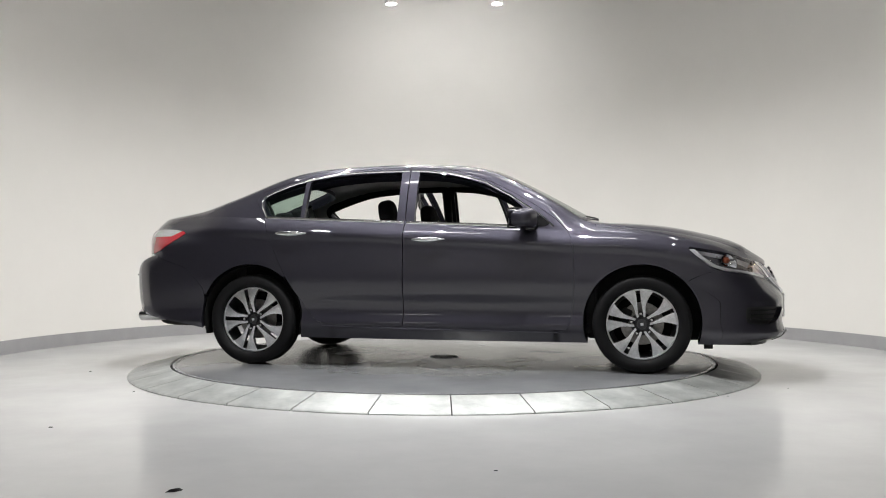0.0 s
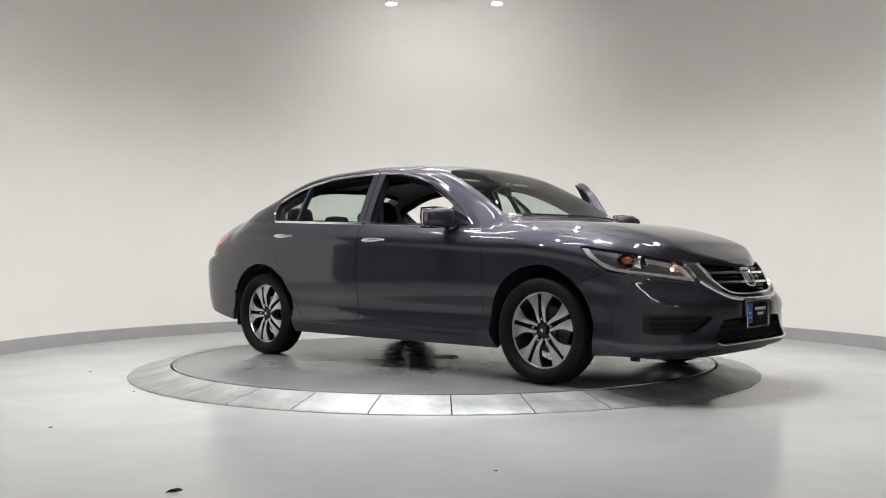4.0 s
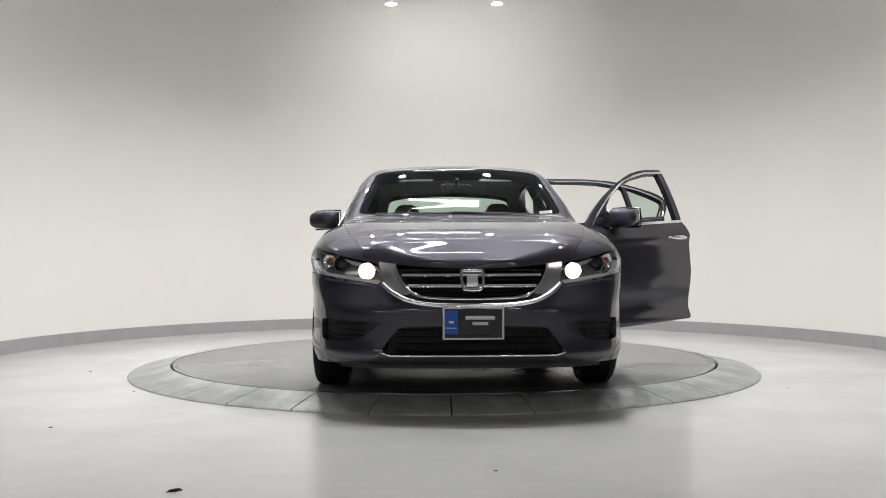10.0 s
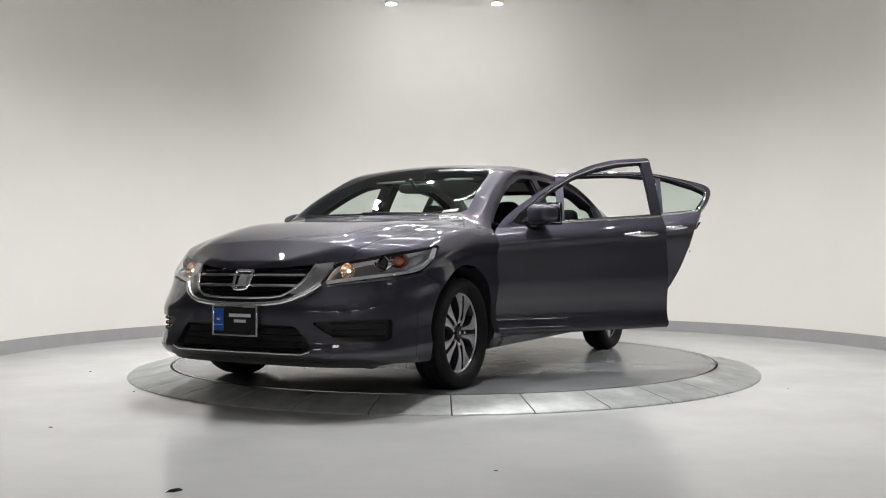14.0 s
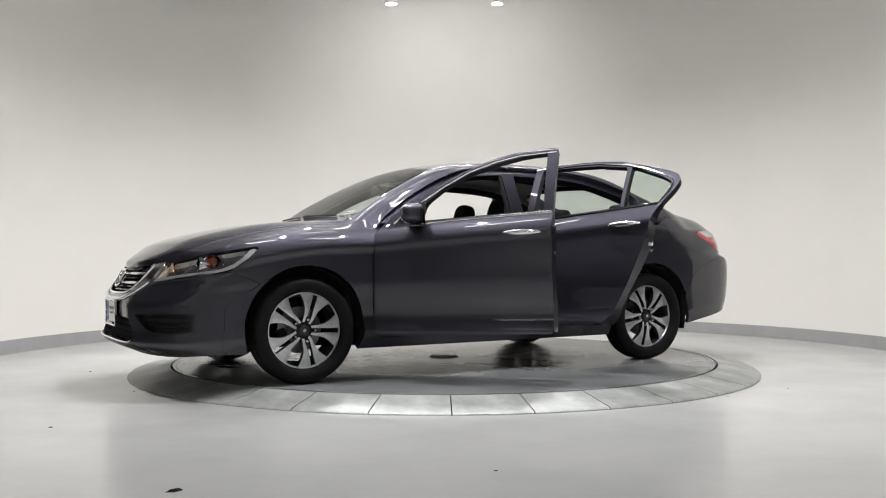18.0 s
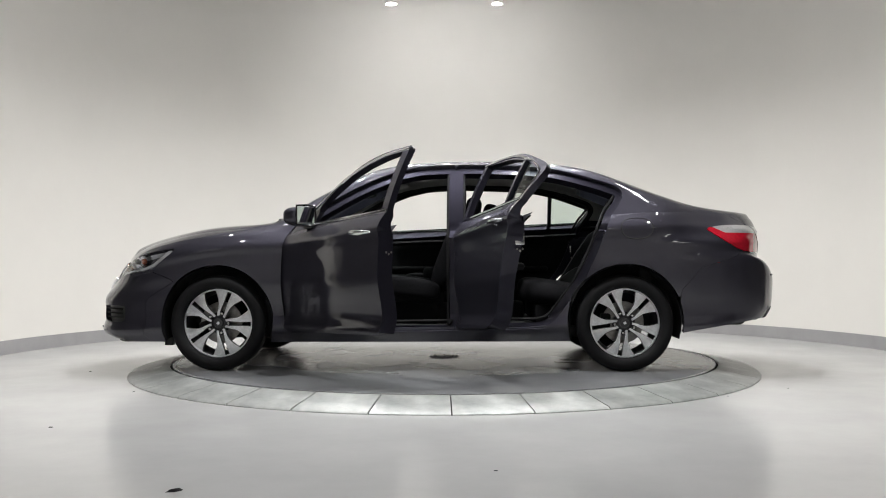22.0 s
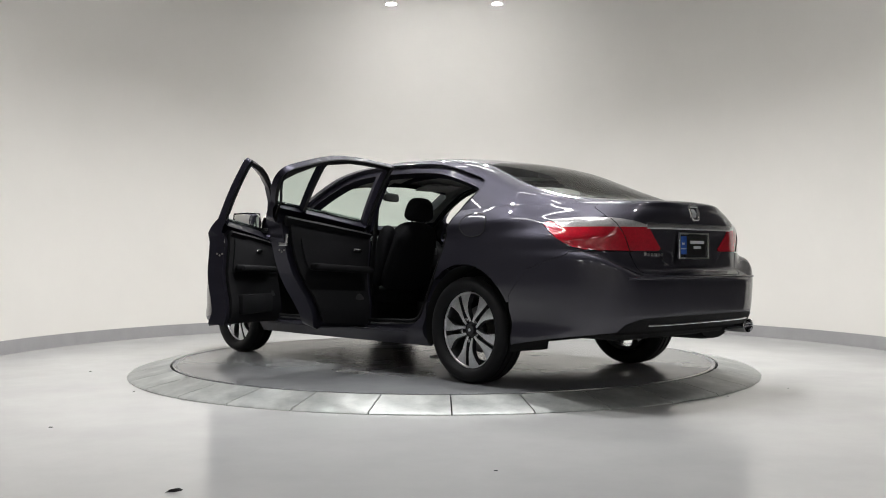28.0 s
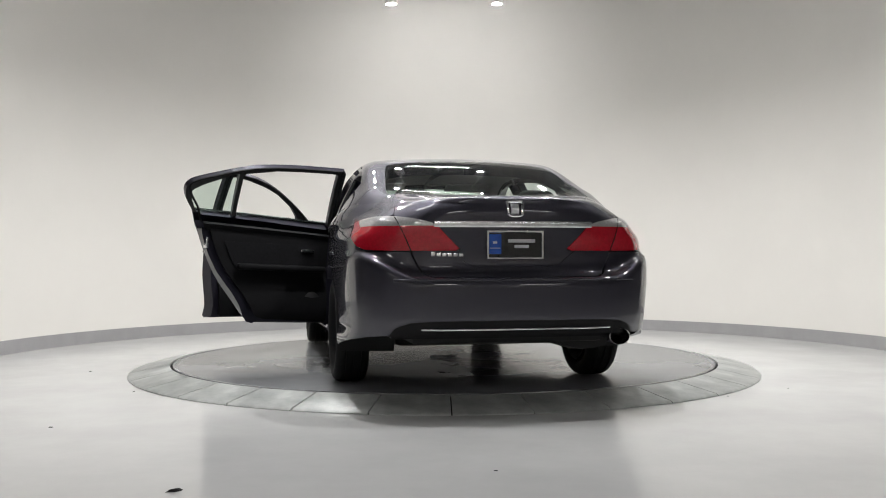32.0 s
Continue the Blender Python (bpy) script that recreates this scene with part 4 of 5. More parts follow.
# ---- nose
for mir, side in SIDES:
    sg = -1 if mir else 1
    part("bumper_crease", tube_bm([corner_pt(x, z, -0.0015, sg) for x, z in ((1.83, 0.686), (1.88, 0.670), (1.95, 0.658))] + [front_pt(sg * y, z, -0.0015) for y, z in ((0.76, 0.650), (0.69, 0.640), (0.62, 0.630), (0.55, 0.620), (0.50, 0.611))], 0.0045, 8), PAINT, car)
    gs = panel("grille_surround", [(LOW, OUT(f_gout, -f_grille, LZ - 0.82, 0.572 - LZ))], CHROME_WING, car, "satin chrome grille surround", depth=0.03, lift=0.004, mirror=mir)
    part("surround_bead", tube_bm([front_pt(sg * y, z, 0.006) for y, z in ((0.466, 0.628), (0.445, 0.606), (0.40, 0.574), (0.35, 0.550), (0.29, 0.533), (0.24, 0.526), (0.19, 0.521), (0.10, 0.518), (0.0, 0.517))], 0.0125, 10), CHROME_SATIN, gs)
    part("surround_bead", tube_bm([front_pt(sg * y, z, 0.004) for y, z in ((0.404, 0.732), (0.392, 0.69), (0.362, 0.634), (0.322, 0.590), (0.275, 0.566), (0.21, 0.557), (0.10, 0.553), (0.0, 0.552))], 0.0075, 8), CHROME, gs)
panel("grille_lower_band", [(LOWF, both(OUT(f_gout, -f_grille, LZ - 0.575), True))], GLOSS_BLACK, car, "gloss black band under the grille", depth=0.03, lift=0.002)
panel("grille_back", [(LOWF, both(f_grille - 0.01, True))], LINER, car, depth=0.0, lift=-0.045)
gr = part("grille_slat", strip(front_pt, lin(-0.365, 0.365, 25), 0.668, 0.681, 0.004, 0.04), CHROME_SATIN, car, "chrome grille slat")
part("grille_slat", strip(front_pt, lin(-0.335, 0.335, 25), 0.612, 0.626, 0.006, 0.04), CHROME_SATIN, car, "chrome grille slat")
for zz, w in ((0.648, 0.34), (0.596, 0.30), (0.575, 0.28), (0.700, 0.37)):
    part("grille_slat", strip(front_pt, lin(-w, w, 21), zz - 0.004, zz + 0.004, -0.012, 0.04), GLOSS_BLACK, car, "black grille slat")


def badge(fn, z, w, h, name, parent):
    """A plain chrome frame of rounded outline with a plain plate in it."""
    bm = bmesh.new()
    ring_pts = smooth_poly([(-w, h), (-w * 0.5, h), (w * 0.5, h), (w, h), (w * 0.88, -h * 0.3), (w * 0.80, -h), (-w * 0.80, -h), (-w * 0.88, -h * 0.3)], 2)
    pts = [fn(a, z + b, 0.018) for a, b in ring_pts]
    tube_bm(pts, 0.0085, 8, bm, closed=True)
    b = part(name, bm, CHROME, parent, "plain chrome badge frame")
    bm = strip(fn, lin(-w * 0.45, w * 0.45, 6), z - h * 0.62, z + h * 0.62, 0.019, 0.0)
    part("badge_plate", bm, RIM, b)
    return b


badge(front_pt, 0.647, 0.062, 0.050, "front_badge", car)
badge(rear_pt, 1.027, 0.045, 0.040, "rear_badge", car)

panel("lower_intake", [(LOWF, both(f_mouth - 0.01, True))], LINER, car, "black lower air intake", depth=0.0, lift=-0.04)
for zz in (0.29, 0.325, 0.36, 0.395):
    part("intake_slat", strip(front_pt, lin(-0.40, 0.40, 21), zz - 0.004, zz + 0.004, -0.030, 0.015), LINER, car)
panel("lower_valance", [(LOWF, both(inside([(sp(0.23, 0.56), 0.10), (sp(0.23, 0.545), 0.225), (sp(0.26, 0.475), 0.262), (MID, 0.258), (MID, 0.10)], LOW_S, LZ), True))], TRIM, car, "black plastic lower valance", depth=0.01, lift=0.003)
part("chrome_lip", tube_bm([front_pt(y, 0.264 + 0.35 * max(0, abs(y) - 0.43), 0.007) for y in lin(-0.475, 0.475, 41)], 0.0058, 10), CHROME, car, "thin chrome strip under the intake")
part("under_lip", strip(lambda y, z, o: front_pt(y, max(z, 0.21), o) + Vector((-0.05, 0, min(0, z - 0.21))), lin(-0.70, 0.70, 41), 0.185, 0.222, 0.0, 0.25), TRIM, car, "black under lip")
for mir, side in SIDES:
    fr = panel("fog_recess", [(LOW, f_fog - 0.008)], TRIM, car, "black fog lamp blank", depth=0.0, lift=-0.035, mirror=mir)
    for zz in (0.36, 0.39, 0.42):
        sg = -1 if mir else 1
        part("recess_slat", strip(front_pt, [sg * q for q in lin(0.56, 0.775, 12)], zz - 0.005, zz + 0.005, -0.026, 0.02), LINER, fr)


def number_plate(fn, z0, z1, flip, parent):
    """A dealer's plate: chrome frame, dark face, blue field and plain bars for its writing."""
    w = 0.152
    s = -1 if flip else 1

    def at(a, b, off):
        p = fn(0.0, (z0 + z1) / 2, off)
        return Vector((p.x + (b - (z0 + z1) / 2) * (-0.06 if flip else 0.0), a, b))

    def slab(a0, a1, b0, b1, o0, o1, bev=0.002):
        p = fn(0.0, (z0 + z1) / 2, 0)
        x0, x1 = sorted((p.x + s * o0, p.x + s * o1))
        return box_bm(x0, x1, a0, a1, b0, b1, bev, 1)
    pl = part("number_plate", slab(-w, w, z0, z1, 0.012, 0.020), GLOSS_BLACK, parent, "dealer plate with a black face and a blue field")
    side = -s
    a = sorted((-0.148, -0.078)) if not flip else sorted((0.078, 0.148))
    part("blue_field", slab(a[0], a[1], z0 + 0.022, z1 - 0.014, 0.019, 0.022), BLUE, pl, "blue field")
    bm = bmesh.new()
    for q in ((-w - 0.006, -w + 0.006, z0 - 0.006, z1 + 0.006), (w - 0.006, w + 0.006, z0 - 0.006, z1 + 0.006), (-w, w, z1 - 0.006, z1 + 0.006), (-w, w, z0 - 0.006, z0 + 0.005)):
        p = fn(0.0, (z0 + z1) / 2, 0)
        x0, x1 = sorted((p.x + s * 0.010, p.x + s * 0.026))
        box_bm(x0, x1, *q, 0.002, 1, bm)
    part("plate_frame", bm, CHROME, pl, "chrome plate frame")
    mid = 0.035 if not flip else -0.035
    for zz, hw, hh in ((z1 - 0.050, 0.075, 0.009), (z1 - 0.080, 0.040, 0.008)):
        part("writing_bar", slab(mid - hw, mid + hw, zz - hh, zz + hh, 0.0195, 0.0215, 0.0005), PALE, pl, "pale bar of writing")
    for zz, hw, hh in ((z0 + 0.010, 0.095, 0.006), (z1 - 0.006, 0.06, 0.004)):
        part("writing_bar", slab(-hw, hw, zz - hh, zz + hh, 0.0255, 0.0275, 0.0005), GLOSS_BLACK, pl, "dark bar of writing")
    m = 0.5 * (a[0] + a[1])
    part("writing_bar", slab(a[0] + 0.006, a[1] - 0.006, z0 + 0.052, z0 + 0.056, 0.0215, 0.0235, 0.0005), PALE, pl)
    part("writing_bar", slab(m - 0.012, m + 0.012, z0 + 0.078, z0 + 0.090, 0.0215, 0.0235, 0.0005), PALE, pl)
    return pl


BLUE = material("blue_plate_print", (0.02, 0.09, 0.42), 0.35, vary=0.1, scale=30)
PALE = material("pale_print", (0.62, 0.63, 0.66), 0.5)
PAPER = material("white_paper", (0.80, 0.80, 0.79), 0.7, vary=0.04, scale=60)
front_plate = number_plate(front_pt, 0.352, 0.508, False, car)
rear_plate = number_plate(rear_pt, 0.762, 0.905, True, car)

# ---- tail
part("bumper_edge", tube_bm([rear_pt(y, 0.648, -0.001) for y in lin(-0.66, 0.66, 45)], 0.007, 10), PAINT, car)
part("recess_edge", tube_bm([rear_pt(y, z, -0.001) for y, z in ((-0.345, 0.80), (-0.31, 0.772), (-0.268, 0.735), (-0.24, 0.722), (-0.15, 0.717), (0.0, 0.715), (0.15, 0.717), (0.24, 0.722), (0.268, 0.735), (0.29, 0.752))], 0.0045, 8), PAINT, car)
cb = part("chrome_bar", strip(rear_pt, lin(-0.44, 0.44, 41), 0.928, 0.961, 0.014, 0.01), CHROME_SATIN, car, "chrome bar across the boot lid")
for k in range(6):
    y = 0.455 - 0.030 * k
    part("letter_bar", strip(rear_pt, [y, y - 0.011, y - 0.022], 0.772, 0.790 if k else 0.797, 0.005, 0.002), CHROME, car, "chrome bar of boot lid writing")
va = panel("rear_valance", [(LOWR, both(inside([(sr(0.36, 0.70), 0.30), (sr(0.38, 0.655), 0.395), (sr(0.41, 0.58), 0.424), (sr(0.42, 0.45), 0.432), (-0.3, 0.435), (-0.3, 0.30)], LOW_S, LZ), False))], RUBBER, car, "black lower bumper insert", depth=0.01, lift=0.003)
part("chrome_strip", tube_bm([rear_pt(y, 0.386 + 0.02 * max(0, abs(y) - 0.4), 0.006) for y in lin(-0.52, 0.52, 31)], 0.006, 8), CHROME_SATIN, va, "thin chrome strip")
part("under_valance", strip(lambda y, z, o: rear_pt(y, 0.36, o) + Vector((0.06, 0, z - 0.36)), lin(-0.66, 0.66, 31), 0.335, 0.365, 0.0, 0.2), RUBBER, car, "black plastic under the bumper")
bm = lathe_bm([(0.042, -2.22), (0.046, -2.44), (0.043, -2.444), (0.039, -2.43), (0.036, -2.22)], 28, "X")
moved(bm, Matrix.Translation((0, -0.585, 0.334)) @ Matrix.Diagonal((1, 1.3, 1, 1)))
part("exhaust_pipe", bm, CHROME, car, "oval chrome exhaust tip")
bm = lathe_bm([(0.0005, -2.28), (0.075, -2.28), (0.085, -2.20), (0.085, -1.95), (0.0005, -1.92)], 24, "X")
moved(bm, Matrix.Translation((0, -0.45, 0.33)) @ Matrix.Diagonal((1, 2.2, 1, 1)))
part("silencer", bm, LINER, car)
bm = box_bm(1.80, 1.86, -0.52, -0.50, 0.14, 0.21, 0.003)
part("hanging_flap", bm, TRIM, car)
bm = box_bm(1.80, 1.86, 0.50, 0.55, 0.145, 0.21, 0.003)
part("hanging_flap", bm, TRIM, car)

# fuel filler flap: a fine groove on the quarter panel
fx0 = smooth_poly([(-1.565, 0.895), (-1.365, 0.895), (-1.355, 1.035), (-1.58, 1.035)], 3)
ff_low, ff_up = inside(fx0, LX, LZ), inside(fx0, UPX, UPZ)
panel("fuel_flap", [(LOW, ff_low), (UP, ff_up)], PAINT, car, depth=0.004, lift=0.0012)
part("flap_groove", fillet(fx0, 0.0032, 0.0006, False, closed=True), JOINT, car)

# ---- doors
HINGE_F, HINGE_R = (0.915, 0.865), (-0.275, 0.862)
SAIL = smooth_poly([(0.60, 0.985), (0.57, 1.10), (0.70, 1.06), (0.80, 0.985)], 1)


def make_door(nm, mir, flow, fup, wins, hinge, ang, tilt, front):
    sgn = -1 if mir else 1
    d = panel(nm, [(LOW, flow), (UP, OUT(fup, *[-w for w in wins]))], PAINT, car, depth=door_depth, mirror=mir, edge_mat=JAMB_SHADED,
              label=("closed" if mir else "open") + " dark grey car door with its window down")
    panel("inner_frame", [(UP, OUT(fup, *[-w for w in wins]))], TRIM, d, depth=0.0, lift=-0.0395, mirror=mir)
    panel("inner_skin", [(LOW, flow)], JAMB_SHADED, d, depth=0.0, lift=-0.104, mirror=mir)
    panel("door_card", [(LOW, OUT(flow + 0.055, 0.315 - LZ))], INTERIOR, d, "charcoal door card", depth=-0.02, lift=-0.125, mirror=mir)
    panel("card_insert", [(LOW, OUT(flow + 0.13, 0.66 - LZ, LZ - 0.86))], CLOTH, d, "black cloth insert", depth=-0.008, lift=-0.133, mirror=mir)
    dl = [(0.66, 0.982), (0.3, 1.0), (-0.235, 1.022)] if front else [(-0.255, 1.023), (-0.7, 1.042), (-1.0, 1.056), (-1.28, 1.068)]
    part("belt_trim", fillet(dl, 0.0105, 0.002, mir, flat=0.6), CHROME, d, "chrome belt moulding")
    up = ([(0.80, 0.985), (0.72, 1.055), (0.62, 1.125), (0.496, 1.207), (0.315, 1.304), (0.15, 1.358), (0.0, 1.388), (-0.235, 1.402)] if front else
          [(-0.255, 1.402), (-0.60, 1.400), (-0.777, 1.390), (-1.0, 1.352), (-1.15, 1.311), (-1.27, 1.262), (-1.335, 1.228), (-1.352, 1.20), (-1.337, 1.14), (-1.285, 1.066)])
    part("window_trim", fillet(up, 0.0085, 0.002, mir, flat=0.7), CHROME, d, "chrome window surround")
    part("seal", fillet(smooth_poly(inset([q for q in (FRONT_DOOR if front else REAR_DOOR)], 0.03), 1), 0.008, -0.050, mir, closed=True), RUBBER, d, "black rubber seal")
    x0, x1, hz = (-0.176, 0.049, 0.898) if front else (-1.187, -0.963, 0.948)
    bm = bmesh.new()
    n = 13
    pts = []
    for k in range(n):
        t = k / (n - 1)
        x = x0 + (x1 - x0) * t
        pts.append((x, sgn * (side_y(x, hz) + 0.004 + 0.034 * math.sin(math.pi * t) ** 0.5), hz + (0.004 if front else -0.002) * (t - 0.5)))
    tube_bm(pts, 0.0165, 10, bm, flat=0.6)
    for v in bm.verts:
        v.co.z = hz + (v.co.z - hz) * (0.42 + 0.58 * math.sin(math.pi * min(1.0, max(0.0, (v.co.x - x0) / (x1 - x0)))) ** 0.7)
    hd = part("door_handle", bm, CHROME_SATIN, d, "chrome door handle")
    bm = moved(lathe_bm([(0.045, 0.0), (0.040, -0.004), (0.02, -0.014), (0.0005, -0.017)], 24, "Y"), Matrix.Translation(((x0 + x1) / 2, side_y((x0 + x1) / 2, hz) + 0.0015, hz)) @ Matrix.Diagonal((1.25, 1, 0.48, 1)))
    if mir:
        moved(bm, Matrix.Diagonal((1, -1, 1, 1)))
    part("handle_cup", bm, PAINT, d)
    # arm rest, pull, pocket
    xa, xb = (-0.10, 0.62) if front else (-1.0, -0.34)
    ya = side_y(0, 0.7) - 0.135
    part("arm_rest", box_bm(xa, xb, sgn * (ya - 0.07) if sgn > 0 else -ya, sgn * ya if sgn > 0 else -(ya - 0.07), 0.66, 0.705, 0.018, 3), INTERIOR, d)
    part("door_pull", box_bm(*( (0.32, 0.42) if front else (-0.52, -0.42)), *sorted((sgn * (ya - 0.02), sgn * ya)), 0.80, 0.825, 0.006), CHROME, d, "chrome inner door pull")
    if front:
        part("door_pocket", box_bm(-0.05, 0.60, *sorted((sgn * (ya - 0.045), sgn * ya)), 0.36, 0.50, 0.015), INTERIOR, d)
    sp = moved(lathe_bm([(0.0005, 0.012), (0.07, 0.010), (0.085, 0.0)], 28, "Y"), Matrix.Translation((0.70 if front else -0.42, -ya, 0.44)))
    if not mir:
        moved(sp, Matrix.Diagonal((1, -1, 1, 1)))
    part("speaker_grille", sp, TRIM, d)
    # latch on the closing edge
    xe = -0.238 if front else -1.205
    part("latch", box_bm(xe - 0.004, xe + 0.012, *sorted((sgn * 0.785, sgn * 0.845)), 0.80, 0.875, 0.003), CHROME_SATIN, d, "steel door latch")
    for q in range(3):
        part("bolt", moved(lathe_bm([(0.0005, 0.004), (0.006, 0.003), (0.007, 0.0)], 8, "X"), Matrix.Translation((xe - 0.005, sgn * (0.80 + 0.018 * q), 0.775 - 0.01 * (q % 2))) @ Matrix.Diagonal((-1, 1, 1, 1))), STEEL, d)
    # top edge of the lowered pane
    pane_low = inside([(0.60, 0.90), (0.62, 1.0), (-0.165, 1.034), (-0.165, 0.9)] if front else [(-0.325, 0.9), (-0.325, 1.046), (-1.0, 1.075), (-1.0, 0.9)], UPX, UPZ)
    panel("lowered_pane", [(UP, pane_low)], GLASS, d, "green-tinted lowered pane", depth=0.0, lift=-0.022, mirror=mir)
    if not front:
        panel("quarter_pane", [(UP, glass_q - 0.006)], GLASS_DARK, d, "fixed green-tinted quarter pane", depth=0.0, lift=-0.016, mirror=mir)
    else:
        panel("mirror_sail", [(UP, OUT(inside(SAIL, UPX, UPZ), fup))], GLOSS_BLACK, d, depth=0.006, lift=0.004, mirror=mir)
        mb = bmesh.new()
        bmesh.ops.create_uvsphere(mb, u_segments=28, v_segments=16, radius=1.0)
        for v in mb.verts:
            x, y, z = v.co
            x, y, z = (math.copysign(abs(q) ** 0.62, q) for q in (x, y, z))
            v.co = Vector((x * (0.095 if x > 0 else 0.05), y * 0.100, z * (0.066 - 0.011 * y)))
        bmesh.ops.bisect_plane(mb, geom=mb.verts[:] + mb.edges[:] + mb.faces[:], plane_co=(-0.044, 0, 0), plane_no=(-1, 0, 0.05), clear_outer=True)
        hole = [e for e in mb.edges if len(e.link_faces) == 1]
        bmesh.ops.holes_fill(mb, edges=hole)
        place = Matrix.Translation((0.60, 0.930, 1.036)) @ Matrix.Rotation(radians(22), 4, "Z")
        if mir:
            place = Matrix.Diagonal((1, -1, 1, 1)) @ place
        moved(mb, place)
        mr = part("wing_mirror", mb, PAINT, d, "dark grey wing mirror")
        gm = box_bm(-0.048, -0.0455, -0.085, 0.092, -0.055, 0.058, 0.0)
        part("mirror_glass", moved(gm, place @ Matrix.Translation((-0.003, 0, 0))), MIRROR, d, "mirror glass")
        rim_pts = [(-0.050, -0.092, -0.060), (-0.050, 0.099, -0.064), (-0.050, 0.104, 0.0), (-0.050, 0.099, 0.063), (-0.050, 0.0, 0.071), (-0.050, -0.092, 0.068), (-0.050, -0.100, 0.0)]
        part("mirror_frame", moved(tube_bm(rim_pts, 0.007, 6, closed=True), place), GLOSS_BLACK, d)
        st = moved(box_bm(-0.03, 0.05, -0.16, -0.085, -0.078, -0.035, 0.012), place)
        part("mirror_stalk", st, GLOSS_BLACK, d)
    if not mir:
        h = Vector((*hinge, 0.6))
        d.matrix_basis = Matrix.Translation(h) @ Matrix.Rotation(radians(ang), 4, "Z") @ Matrix.Rotation(radians(tilt), 4, "Y") @ Matrix.Translation(-h)
    return d


MIRROR = material("mirror_glass", (0.86, 0.87, 0.88), 0.03, 1.0)
for mir, side in SIDES:
    make_door("front_door", mir, fd_low, fd_up, (glass_f,), HINGE_F, -50, 1.2, True)
    make_door("rear_door", mir, rd_low, rd_up, (glass_r, glass_q), HINGE_R, -70, 2.6, False)

# ---- wheels


def blade(side, depth, grow):
    """One half of a twin spoke, in the wheel's plane (x, z), its face towards +y."""
    bm = bmesh.new()
    rows = []
    prof = [(0.052, 13.0, 32.0), (0.075, 11.5, 25.0), (0.10, 7.6, 20.5), (0.13, 5.4, 18.6), (0.16, 4.4, 20.6), (0.19, 4.0, 23.4), (0.216, 3.8, 26.0)]
    for r, a0, a1 in prof:
        r *= 1.0 if r < 0.06 else 1.05
        face = 0.062 - 0.9 * (r - 0.10) ** 2 - 0.02 * max(0, 0.09 - r) * 10
        row = []
        g = grow / r * 57.3
        for k in range(4):
            a = radians(side * (a0 - g + (a1 - a0 + 2 * g) * k / 3))
            edge = -0.0035 if k in (0, 3) else 0.0
            row.append(bm.verts.new((r * math.sin(a), face + edge - (0.004 if grow > 0 else 0), r * math.cos(a))))
        low = [bm.verts.new((v.co.x, v.co.y - depth, v.co.z)) for v in (row[0], row[3])]
        rows.append(row + [low[1], low[0]])
    for p, q in zip(rows, rows[1:]):
        for k in range(6):
            bm.faces.new((p[k], p[(k + 1) % 6], q[(k + 1) % 6], q[k]))
    bm.faces.new(rows[0])
    bm.faces.new(rows[-1])
    return bm


